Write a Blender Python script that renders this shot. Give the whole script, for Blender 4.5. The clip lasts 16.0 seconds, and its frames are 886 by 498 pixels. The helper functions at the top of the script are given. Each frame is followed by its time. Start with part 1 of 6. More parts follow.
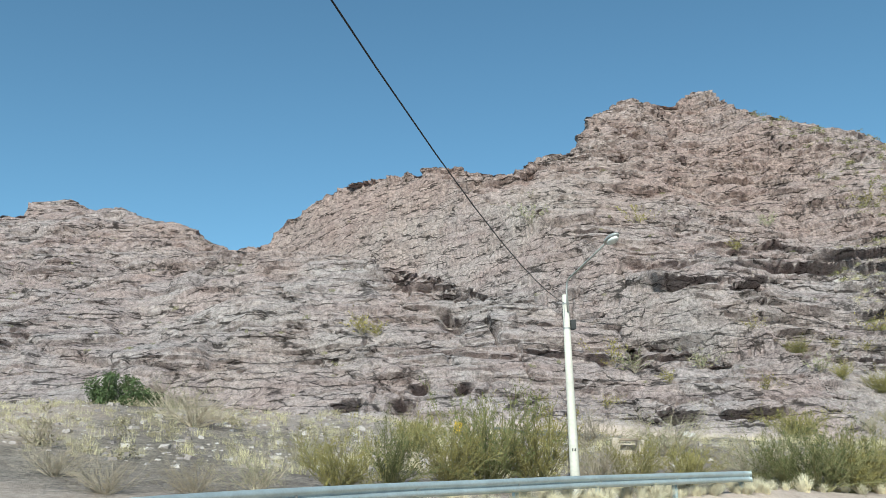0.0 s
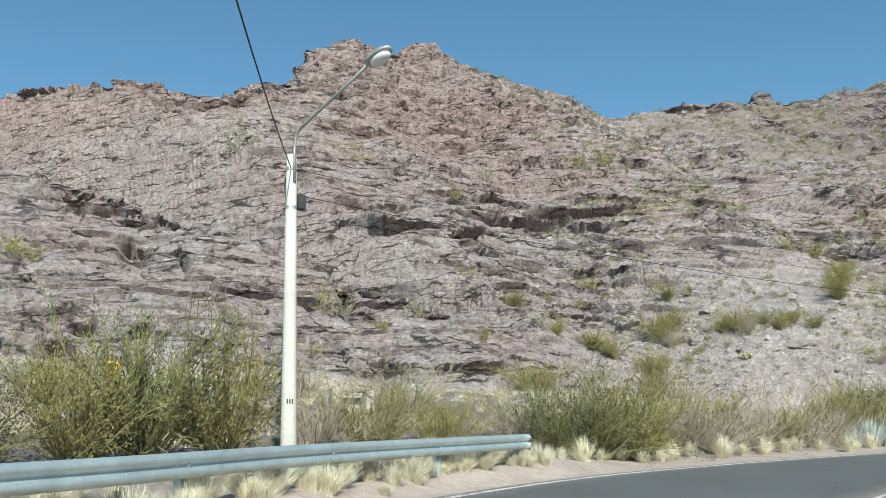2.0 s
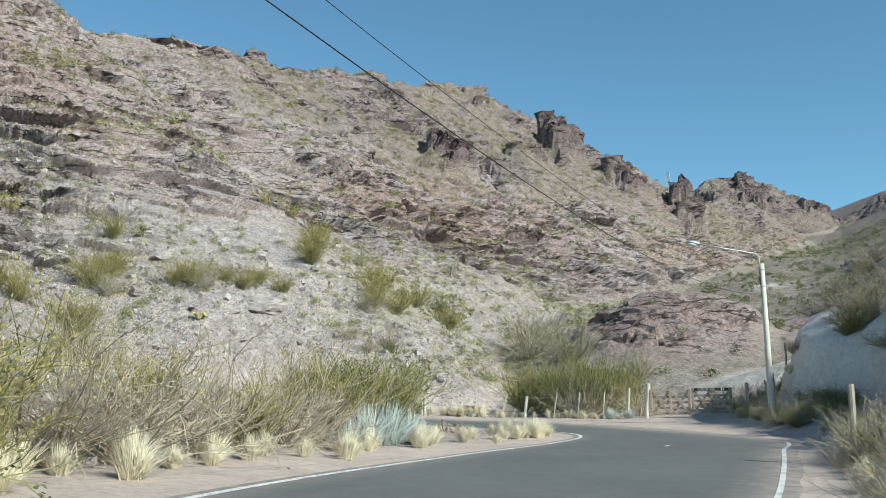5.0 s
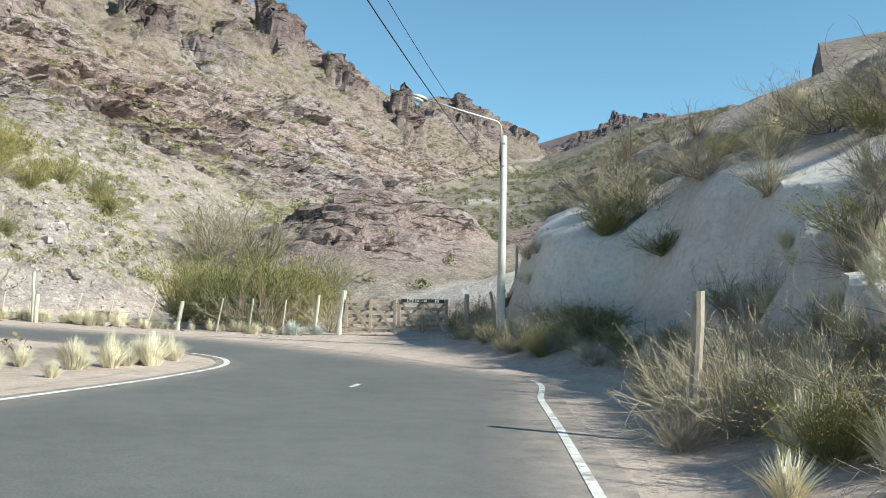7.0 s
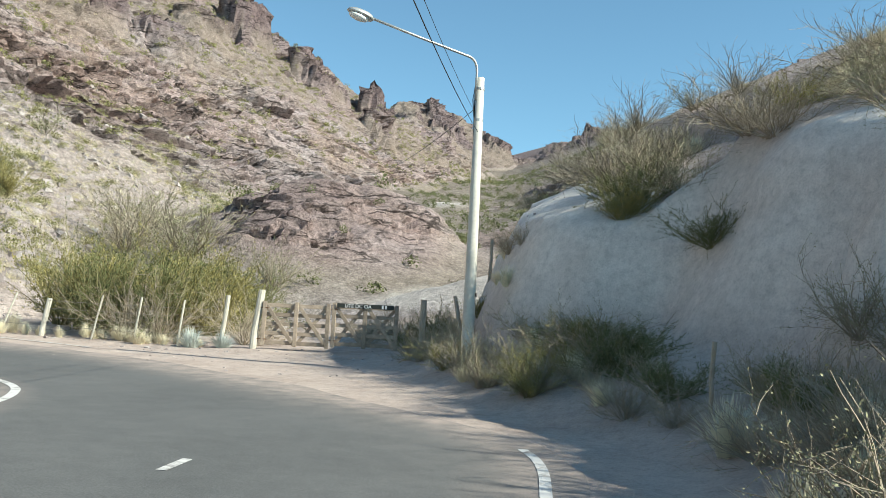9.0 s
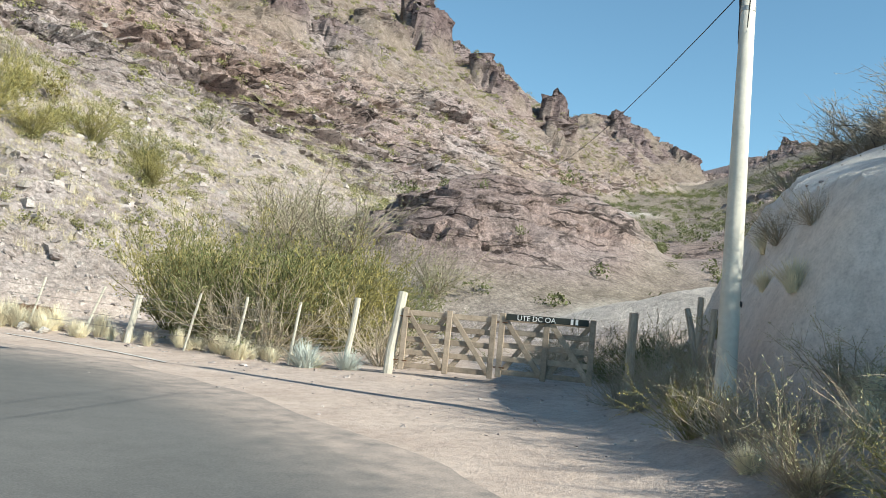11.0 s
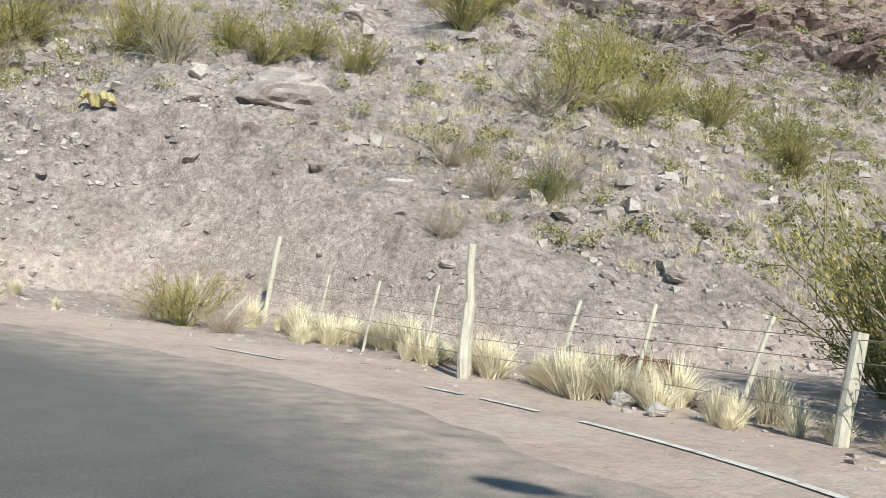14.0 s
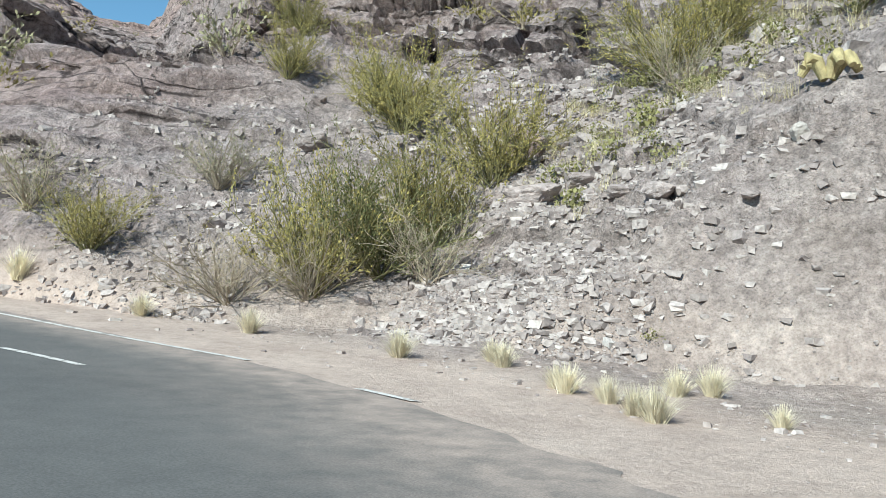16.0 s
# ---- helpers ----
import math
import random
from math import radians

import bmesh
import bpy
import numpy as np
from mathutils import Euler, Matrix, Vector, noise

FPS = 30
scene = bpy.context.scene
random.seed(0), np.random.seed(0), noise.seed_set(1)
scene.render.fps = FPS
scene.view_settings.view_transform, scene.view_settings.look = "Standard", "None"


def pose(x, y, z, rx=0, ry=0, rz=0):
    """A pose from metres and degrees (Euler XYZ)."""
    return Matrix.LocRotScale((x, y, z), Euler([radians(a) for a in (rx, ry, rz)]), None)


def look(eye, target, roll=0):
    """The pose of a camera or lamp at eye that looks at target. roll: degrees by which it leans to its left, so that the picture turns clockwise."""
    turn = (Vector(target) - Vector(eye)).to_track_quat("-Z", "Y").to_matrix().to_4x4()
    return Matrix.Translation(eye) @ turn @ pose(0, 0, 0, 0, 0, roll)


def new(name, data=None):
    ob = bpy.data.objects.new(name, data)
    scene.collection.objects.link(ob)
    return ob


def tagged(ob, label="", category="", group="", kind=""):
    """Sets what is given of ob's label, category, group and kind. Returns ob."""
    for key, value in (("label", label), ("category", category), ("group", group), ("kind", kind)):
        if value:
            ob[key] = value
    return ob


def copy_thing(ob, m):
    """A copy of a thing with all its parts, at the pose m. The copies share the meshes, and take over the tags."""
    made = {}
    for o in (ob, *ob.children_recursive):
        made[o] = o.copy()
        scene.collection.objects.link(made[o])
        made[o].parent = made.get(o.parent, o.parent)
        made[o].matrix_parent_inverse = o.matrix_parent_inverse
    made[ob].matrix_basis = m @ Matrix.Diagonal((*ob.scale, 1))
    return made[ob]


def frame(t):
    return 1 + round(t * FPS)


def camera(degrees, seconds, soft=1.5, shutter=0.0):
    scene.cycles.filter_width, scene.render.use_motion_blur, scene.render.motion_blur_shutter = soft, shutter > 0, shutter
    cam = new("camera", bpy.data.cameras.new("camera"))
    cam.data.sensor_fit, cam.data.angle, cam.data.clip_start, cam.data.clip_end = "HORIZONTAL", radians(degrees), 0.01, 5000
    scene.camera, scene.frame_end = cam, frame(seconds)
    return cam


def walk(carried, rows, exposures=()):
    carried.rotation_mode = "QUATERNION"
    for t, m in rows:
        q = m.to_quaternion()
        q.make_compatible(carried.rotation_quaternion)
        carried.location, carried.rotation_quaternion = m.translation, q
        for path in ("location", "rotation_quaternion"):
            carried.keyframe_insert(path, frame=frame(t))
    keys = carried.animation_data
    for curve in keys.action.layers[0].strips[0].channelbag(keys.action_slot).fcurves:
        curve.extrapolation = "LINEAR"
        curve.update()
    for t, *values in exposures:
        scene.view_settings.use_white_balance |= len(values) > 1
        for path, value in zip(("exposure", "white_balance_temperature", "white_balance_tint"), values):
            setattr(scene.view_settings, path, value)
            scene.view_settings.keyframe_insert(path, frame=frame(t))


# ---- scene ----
cam = camera(52.2, 16.0, soft=0.8)

PATH = [
    (0, (3.212, -0.578, 1.746), (3.125, 1.335, 2.321), -0.9),
    (0.5, (2.933, 1.771, 1.909), (2.972, 3.696, 2.45), -0.5),
    (1, (2.916, 4.176, 2.047), (3.034, 6.092, 2.606), -1.3),
    (1.5, (3.175, 6.7, 2.192), (3.469, 8.613, 2.697), -1.2),
    (2, (3.695, 9.087, 2.354), (4.251, 10.949, 2.826), -1.7),
    (2.5, (4.408, 11.289, 2.488), (5.135, 13.097, 2.939), -1.1),
    (3, (5.409, 13.466, 2.602), (6.283, 15.211, 3.039), -1.2),
    (3.5, (6.71, 15.588, 2.707), (7.785, 17.208, 3.174), -2.9),
    (4, (8.325, 17.779, 2.837), (9.556, 19.3, 3.25), -2.5),
    (4.5, (10.13, 19.7, 2.964), (11.492, 21.108, 3.368), -0.6),
    (5, (12.007, 21.341, 3.084), (13.516, 22.593, 3.478), 0.1),
    (5.2, (12.87, 21.988, 3.102), (14.436, 23.175, 3.477), 1.0),
    (7.3, (23.936, 26.661, 3.462), (25.801, 27.356, 3.663), 1.6),
    (7.5, (24.699, 26.877, 3.498), (26.57, 27.556, 3.695), 1.8),
    (8, (26.535, 27.526, 3.563), (28.418, 28.167, 3.77), 2.2),
    (8.2, (27.279, 27.777, 3.588), (29.163, 28.407, 3.822), 2.4),
    (10.3, (34.691, 30.575, 3.954), (36.507, 31.375, 4.205), 6.0),
    (10.5, (35.38, 30.945, 3.97), (37.157, 31.82, 4.244), 5.6),
    (11, (37.042, 31.908, 4.026), (38.743, 32.93, 4.273), 5.8),
    (11.5, (38.53, 33.046, 4.105), (40.137, 34.216, 4.321), 6.1),
    (12, (39.949, 34.347, 4.15), (41.448, 35.658, 4.332), 5.5),
    (12.5, (41.152, 35.701, 4.192), (42.482, 37.186, 4.354), 5.7),
    (13, (42.344, 37.451, 4.277), (43.476, 39.09, 4.45), 5.6),
    (13.5, (43.367, 39.414, 4.343), (44.298, 41.176, 4.506), 5.2),
    (14, (44.189, 41.49, 4.429), (44.901, 43.349, 4.623), 5.2),
    (14.5, (44.758, 43.71, 4.503), (45.227, 45.642, 4.722), 4.2),
    (15, (45.059, 46.051, 4.67), (45.13, 48.044, 4.818), 3.2),
    (15.5, (45.014, 48.685, 4.818), (44.668, 50.649, 4.981), 4.3),
    (16, (44.162, 51.294, 4.738), (43.336, 53.101, 4.974), 4.2),
]
walk(cam, [(t, look(eye, target, roll)) for t, eye, target, roll in PATH], [(0, 0.25, 6100, -2), (5, 0.35, 6100, -2), (7.5, 0.72, 6500, 0), (10.5, 0.72, 6550, 1), (12, 0.58, 6700, 5), (14, 0.36, 6500, 4), (15, 0.32, 6250, 2), (16, 0.42, 6000, 0)])

# ---- light: clear sky, sun low behind the camera's first view ----
SUN_EL, SUN_AZ = radians(34), radians(184)
world = bpy.data.worlds.new("sky")
scene.world = world
world.use_nodes = True
_nt = world.node_tree
_sky = _nt.nodes.new("ShaderNodeTexSky")
_sky.sky_type, _sky.sun_disc = "NISHITA", False
_sky.sun_elevation, _sky.sun_rotation = SUN_EL, SUN_AZ
_sky.air_density, _sky.dust_density, _sky.ozone_density, _sky.altitude = 1.0, 0.05, 0.2, 1800
_clear = _nt.nodes.new("ShaderNodeMix")
_clear.data_type, _clear.blend_type = "RGBA", "MULTIPLY"
_clear.inputs[0].default_value = 1.0
_clear.inputs[7].default_value = (0.78, 1.0, 1.0, 1)
_nt.links.new(_sky.outputs[0], _clear.inputs[6])
_nt.links.new(_clear.outputs[2], _nt.nodes["Background"].inputs[0])
_nt.nodes["Background"].inputs[1].default_value = 0.125
sun = new("sun", bpy.data.lights.new("sun", "SUN"))
sun.data.energy, sun.data.angle, sun.data.color = 5.0, radians(0.55), (1.0, 0.95, 0.87)
_d = Vector((math.sin(SUN_AZ) * math.cos(SUN_EL), math.cos(SUN_AZ) * math.cos(SUN_EL), math.sin(SUN_EL)))
sun.matrix_world = look(_d * 300, (0, 0, 0))



# ---- noise on arrays ----
def hash01(ix, iy, iz, k=0):
    h = (ix.astype(np.int64) * 374761393 + iy.astype(np.int64) * 668265263 + iz.astype(np.int64) * 2147483647 + k * 974711) & 0xFFFFFFFF
    h = ((h ^ (h >> 13)) * 1274126177) & 0xFFFFFFFF
    h = ((h ^ (h >> 16)) * 2246822519) & 0xFFFFFFFF
    return ((h ^ (h >> 15)) & 0xFFFFFF) / float(0xFFFFFF)


def vnoise(x, y, z, k=0):
    """Smooth value noise, -1 to 1."""
    fx, fy, fz = np.floor(x), np.floor(y), np.floor(z)
    ux, uy, uz = x - fx, y - fy, z - fz
    ux, uy, uz = (u * u * u * (u * (u * 6 - 15) + 10) for u in (ux, uy, uz))
    out = 0
    for a in (0, 1):
        for b in (0, 1):
            for c in (0, 1):
                w = (ux if a else 1 - ux) * (uy if b else 1 - uy) * (uz if c else 1 - uz)
                out = out + w * hash01(fx + a, fy + b, fz + c, k)
    return out * 2 - 1


def fbm(x, y, z, octaves=4, k=0, gain=0.5):
    out, amp, f, tot = 0, 1.0, 1.0, 0.0
    for o in range(octaves):
        out = out + amp * vnoise(x * f, y * f, z * f, k + o)
        tot, amp, f = tot + amp, amp * gain, f * 2.03
    return out / tot


def cells(x, y, z, k=0):
    """Cell noise: the distance to the nearest point, the gap to the second, and a random number of the cell."""
    fx, fy, fz = np.floor(x), np.floor(y), np.floor(z)
    d1 = np.full(x.shape, 9.0)
    d2, rid = d1.copy(), np.zeros(x.shape)
    for a in (-1, 0, 1):
        for b in (-1, 0, 1):
            for c in (-1, 0, 1):
                cx, cy, cz = fx + a, fy + b, fz + c
                px, py, pz = cx + hash01(cx, cy, cz, k), cy + hash01(cx, cy, cz, k + 1), cz + hash01(cx, cy, cz, k + 2)
                d = np.sqrt((px - x) ** 2 + (py - y) ** 2 + (pz - z) ** 2)
                near = d < d1
                d2 = np.where(near, d1, np.minimum(d2, d))
                rid = np.where(near, hash01(cx, cy, cz, k + 3), rid)
                d1 = np.where(near, d, d1)
    return d1, d2 - d1, rid


def smooth(a, b, v):
    u = np.clip((v - a) / (b - a), 0, 1)
    return u * u * (3 - 2 * u)


# ---- materials ----
def material(name, rough=0.9, metal=0.0, spec=0.3):
    m = bpy.data.materials.new(name)
    m.use_nodes = True
    b = m.node_tree.nodes["Principled BSDF"]
    b.inputs["Roughness"].default_value, b.inputs["Metallic"].default_value = rough, metal
    b.inputs["Specular IOR Level"].default_value = spec
    return m, m.node_tree, b


def node(nt, kind, **values):
    n = nt.nodes.new(kind)
    for key, value in values.items():
        n.inputs[key.replace("_", " ")].default_value = value
    return n


def mix(nt, fac, a, b, blend="MIX"):
    n = nt.nodes.new("ShaderNodeMix")
    n.data_type, n.blend_type = "RGBA", blend
    for slot, value in ((0, fac), (6, a), (7, b)):
        if isinstance(value, (int, float)):
            n.inputs[slot].default_value = value
        elif isinstance(value, tuple):
            n.inputs[slot].default_value = (*value, 1)
        else:
            nt.links.new(value, n.inputs[slot])
    return n.outputs[2]


def noise_tex(nt, coord, scale, detail=4.0, rough=0.55, distort=0.0):
    n = node(nt, "ShaderNodeTexNoise", Scale=scale, Detail=detail, Roughness=rough, Distortion=distort)
    nt.links.new(coord, n.inputs["Vector"])
    return n.outputs["Fac"]


def ramp(nt, fac, stops):
    n = nt.nodes.new("ShaderNodeValToRGB")
    e = n.color_ramp.elements
    while len(e) < len(stops):
        e.new(0.5)
    for el, (p, c) in zip(e, stops):
        el.position, el.color = p, (*c, 1) if isinstance(c, tuple) else (c, c, c, 1)
    nt.links.new(fac, n.inputs[0])
    return n.outputs[0]


def math_node(nt, op, a, b=0.0):
    n = nt.nodes.new("ShaderNodeMath")
    n.operation = op
    for i, v in enumerate((a, b)):
        if isinstance(v, (int, float)):
            n.inputs[i].default_value = v
        else:
            nt.links.new(v, n.inputs[i])
    return n.outputs[0]


def bump(nt, b, height, strength=0.5, distance=0.1):
    n = node(nt, "ShaderNodeBump", Strength=strength, Distance=distance)
    nt.links.new(height, n.inputs["Height"])
    nt.links.new(n.outputs[0], b.inputs["Normal"])


def position(nt, scale=(1, 1, 1)):
    g = nt.nodes.new("ShaderNodeNewGeometry")
    m = node(nt, "ShaderNodeMapping", Scale=scale)
    nt.links.new(g.outputs["Position"], m.inputs[0])
    return m.outputs[0]


def object_coord(nt, scale=(1, 1, 1)):
    g = nt.nodes.new("ShaderNodeTexCoord")
    m = node(nt, "ShaderNodeMapping", Scale=scale)
    nt.links.new(g.outputs["Object"], m.inputs[0])
    return m.outputs[0]


def plain(name, colour, rough=0.8, metal=0.0, vary=0.25, scale=6.0, bump_by=0.0, spec=0.3, random_by=0.0, along=(1, 1, 1)):
    """A surface of one colour with stains at two scales and fine relief."""
    m, nt, b = material(name, rough, metal, spec)
    co = object_coord(nt, along)
    a, c = noise_tex(nt, co, scale), noise_tex(nt, co, scale * 7, 3)
    dark = tuple(v * (1 - vary) for v in colour)
    light = tuple(min(1.0, v * (1 + vary)) for v in colour)
    col = mix(nt, 0.35, ramp(nt, a, [(0.3, dark), (0.7, light)]), ramp(nt, c, [(0.3, dark), (0.7, light)]))
    if random_by:
        info = nt.nodes.new("ShaderNodeObjectInfo")
        r = ramp(nt, info.outputs["Random"], [(0.0, 1 - random_by), (1.0, 1 + random_by)])
        col = mix(nt, 1.0, col, r, "MULTIPLY")
    nt.links.new(col, b.inputs["Base Color"])
    if bump_by:
        bump(nt, b, c, bump_by, 0.02)
    return m


def terrain_material():
    m, nt, b = material("hillside", 0.95, 0, 0.15)
    zone = nt.nodes.new("ShaderNodeAttribute")
    zone.attribute_name = "zone"
    sep = nt.nodes.new("ShaderNodeSeparateColor")
    nt.links.new(zone.outputs["Color"], sep.inputs[0])
    tone = nt.nodes.new("ShaderNodeAttribute")
    tone.attribute_name = "tone"
    tsep = nt.nodes.new("ShaderNodeSeparateColor")
    nt.links.new(tone.outputs["Color"], tsep.inputs[0])
    p, bed = position(nt), position(nt, (0.06, 0.06, 0.9))
    big, mid, fine = noise_tex(nt, p, 0.09, 5, 0.6, 0.4), noise_tex(nt, p, 0.8, 5, 0.6), noise_tex(nt, p, 6.0, 6, 0.65)
    grit = noise_tex(nt, p, 28.0, 4, 0.7)
    beds = noise_tex(nt, bed, 1.0, 6, 0.65, 0.6)
    rock = ramp(nt, beds, [(0.28, (0.262, 0.211, 0.200)), (0.42, (0.365, 0.307, 0.288)), (0.55, (0.452, 0.393, 0.366)), (0.66, (0.345, 0.283, 0.262)), (0.8, (0.475, 0.418, 0.384))])
    rock = mix(nt, ramp(nt, big, [(0.4, 0.0), (0.6, 0.7)]), rock, ramp(nt, mid, [(0.3, (0.321, 0.230, 0.207)), (0.7, (0.438, 0.339, 0.300))]))
    rock = mix(nt, math_node(nt, "MULTIPLY", tsep.outputs[0], 0.85), rock, ramp(nt, mid, [(0.3, (0.263, 0.164, 0.129)), (0.7, (0.419, 0.292, 0.230))]))
    rock = mix(nt, math_node(nt, "MULTIPLY", tsep.outputs[1], 0.85), rock, ramp(nt, mid, [(0.3, (0.097, 0.070, 0.071)), (0.7, (0.205, 0.155, 0.152))]))
    rock = mix(nt, math_node(nt, "MULTIPLY", tsep.outputs[2], 0.7), rock, ramp(nt, mid, [(0.3, (0.370, 0.319, 0.286)), (0.7, (0.525, 0.465, 0.415))]))
    soil = ramp(nt, mid, [(0.25, (0.277, 0.235, 0.211)), (0.5, (0.386, 0.332, 0.303)), (0.75, (0.462, 0.405, 0.366))])
    soil = mix(nt, ramp(nt, big, [(0.45, 0.0), (0.66, 0.22)]), soil, (0.378, 0.324, 0.215))
    soil = mix(nt, zone.outputs["Alpha"], soil, ramp(nt, mid, [(0.3, (0.147, 0.121, 0.088)), (0.55, (0.223, 0.186, 0.135)), (0.75, (0.294, 0.247, 0.191))]))
    # loose rubble: a tone for each stone, dark gaps between
    rub = nt.nodes.new("ShaderNodeTexVoronoi")
    rub.inputs["Scale"].default_value = 2.6
    nt.links.new(p, rub.inputs["Vector"])
    tone_of = nt.nodes.new("ShaderNodeSeparateColor")
    nt.links.new(rub.outputs["Color"], tone_of.inputs[0])
    stones = mix(nt, 1.0, ramp(nt, tone_of.outputs[0], [(0.0, 0.6), (0.5, 1.0), (1.0, 1.45)]), ramp(nt, rub.outputs["Distance"], [(0.4, 1.0), (0.8, 0.62)]), "MULTIPLY")
    soil = mix(nt, 0.3, soil, stones, "MULTIPLY")
    rub2 = nt.nodes.new("ShaderNodeTexVoronoi")
    rub2.inputs["Scale"].default_value = 9.0
    nt.links.new(p, rub2.inputs["Vector"])
    tone2 = nt.nodes.new("ShaderNodeSeparateColor")
    nt.links.new(rub2.outputs["Color"], tone2.inputs[0])
    chips = mix(nt, 1.0, ramp(nt, tone2.outputs[0], [(0.0, 0.72), (0.6, 1.0), (1.0, 1.32)]), ramp(nt, rub2.outputs["Distance"], [(0.4, 1.05), (0.75, 0.55)]), "MULTIPLY")
    soil = mix(nt, 0.4, soil, chips, "MULTIPLY")
    sand = ramp(nt, mid, [(0.25, (0.385, 0.305, 0.26)), (0.6, (0.48, 0.39, 0.335)), (0.85, (0.545, 0.455, 0.395))])
    pale = ramp(nt, mid, [(0.25, (0.56, 0.51, 0.465)), (0.7, (0.70, 0.65, 0.60))])
    rock = mix(nt, 1.0, rock, (0.925, 0.92, 0.95), "MULTIPLY")
    soil = mix(nt, 1.0, soil, (1.0, 0.995, 1.035), "MULTIPLY")
    col = mix(nt, sep.outputs[0], soil, rock)
    col = mix(nt, sep.outputs[1], col, sand)
    col = mix(nt, sep.outputs[2], col, pale)
    loose = math_node(nt, "SUBTRACT", 1.0, math_node(nt, "MULTIPLY", math_node(nt, "MAXIMUM", sep.outputs[1], sep.outputs[2]), 0.6))
    ragged = noise_tex(nt, p, 2.2, 7, 0.7)
    col = mix(nt, math_node(nt, "MULTIPLY", loose, math_node(nt, "ADD", math_node(nt, "MULTIPLY", sep.outputs[0], 0.7), 0.3)), col, ramp(nt, ragged, [(0.36, 0.58), (0.5, 1.0), (0.66, 1.28)]), "MULTIPLY")
    col = mix(nt, loose, col, ramp(nt, fine, [(0.25, 0.45), (0.46, 1.0), (0.72, 1.4)]), "MULTIPLY")
    col = mix(nt, loose, col, ramp(nt, grit, [(0.28, 0.48), (0.48, 1.0), (0.72, 1.32)]), "MULTIPLY")
    # cracks of the rock, their shade put into the colour: along the beds, and a finer net that comes and goes
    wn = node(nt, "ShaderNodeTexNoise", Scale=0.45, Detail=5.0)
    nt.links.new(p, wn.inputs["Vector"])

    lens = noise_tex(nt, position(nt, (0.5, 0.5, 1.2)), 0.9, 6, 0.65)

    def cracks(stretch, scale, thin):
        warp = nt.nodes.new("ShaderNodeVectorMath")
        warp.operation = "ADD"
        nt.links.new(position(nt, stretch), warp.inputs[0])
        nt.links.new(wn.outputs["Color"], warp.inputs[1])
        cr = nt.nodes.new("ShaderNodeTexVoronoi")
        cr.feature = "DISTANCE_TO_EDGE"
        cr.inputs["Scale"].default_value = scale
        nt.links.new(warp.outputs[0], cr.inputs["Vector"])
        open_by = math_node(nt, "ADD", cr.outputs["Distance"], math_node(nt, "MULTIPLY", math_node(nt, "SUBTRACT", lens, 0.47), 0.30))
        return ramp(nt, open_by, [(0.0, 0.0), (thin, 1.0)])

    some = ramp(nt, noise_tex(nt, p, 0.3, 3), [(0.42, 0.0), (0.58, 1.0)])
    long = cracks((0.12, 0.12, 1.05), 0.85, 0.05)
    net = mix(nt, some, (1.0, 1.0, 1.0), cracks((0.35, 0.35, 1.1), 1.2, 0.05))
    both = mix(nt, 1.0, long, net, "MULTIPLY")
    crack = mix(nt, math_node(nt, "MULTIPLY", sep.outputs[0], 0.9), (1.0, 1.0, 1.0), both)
    # the shade inside the cracks is multiplied into the base colour
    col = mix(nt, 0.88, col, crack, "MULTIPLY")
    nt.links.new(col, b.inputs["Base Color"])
    h = math_node(nt, "ADD", math_node(nt, "MULTIPLY", fine, math_node(nt, "ADD", math_node(nt, "MULTIPLY", sep.outputs[0], 0.55), 0.25)), math_node(nt, "MULTIPLY", grit, 0.25))
    h = math_node(nt, "ADD", h, math_node(nt, "MULTIPLY", crack, 0.4))
    h = math_node(nt, "ADD", h, math_node(nt, "MULTIPLY", math_node(nt, "SUBTRACT", 1.0, sep.outputs[0]), math_node(nt, "ADD", math_node(nt, "MULTIPLY", rub.outputs["Distance"], -0.10), math_node(nt, "MULTIPLY", rub2.outputs["Distance"], -0.08))))
    h = math_node(nt, "MULTIPLY", h, math_node(nt, "ADD", math_node(nt, "MULTIPLY", sep.outputs[1], -0.75), 1.0))
    bump(nt, b, h, 1.0, 0.3)
    return m


def asphalt_material():
    m, nt, b = material("asphalt", 0.85, 0, 0.3)
    p = position(nt)
    big, mid, grit = noise_tex(nt, p, 0.35, 5, 0.6), noise_tex(nt, p, 3.0, 4), noise_tex(nt, p, 60.0, 3, 0.7)
    col = ramp(nt, big, [(0.3, (0.098, 0.098, 0.096)), (0.7, (0.136, 0.135, 0.131))])
    col = mix(nt, 0.35, col, ramp(nt, mid, [(0.3, (0.105, 0.104, 0.10)), (0.75, (0.165, 0.162, 0.155))]))
    # dust blown in from the verge
    dust = nt.nodes.new("ShaderNodeAttribute")
    dust.attribute_name = "dust"
    col = mix(nt, math_node(nt, "MULTIPLY", dust.outputs["Fac"], ramp(nt, mid, [(0.25, 0.25), (0.7, 1.0)])), col, (0.40, 0.325, 0.28))
    col = mix(nt, 1.0, col, ramp(nt, grit, [(0.3, 0.72), (0.7, 1.28)]), "MULTIPLY")
    nt.links.new(col, b.inputs["Base Color"])
    bump(nt, b, grit, 0.35, 0.01)
    return m


# ---- the lie of the land ----
def ground_level(x, y):
    """The gently climbing floor on which the roads lie."""
    a, b = np.clip(np.asarray(x, float), -16, 58) / 10, np.clip(np.asarray(y, float), -14, 66) / 10
    g = 0.4221 + 0.1076 * a + 0.4396 * b + 0.1879 * a * a - 0.3163 * a * b + 0.1517 * b * b
    return np.minimum(g, 7.4)


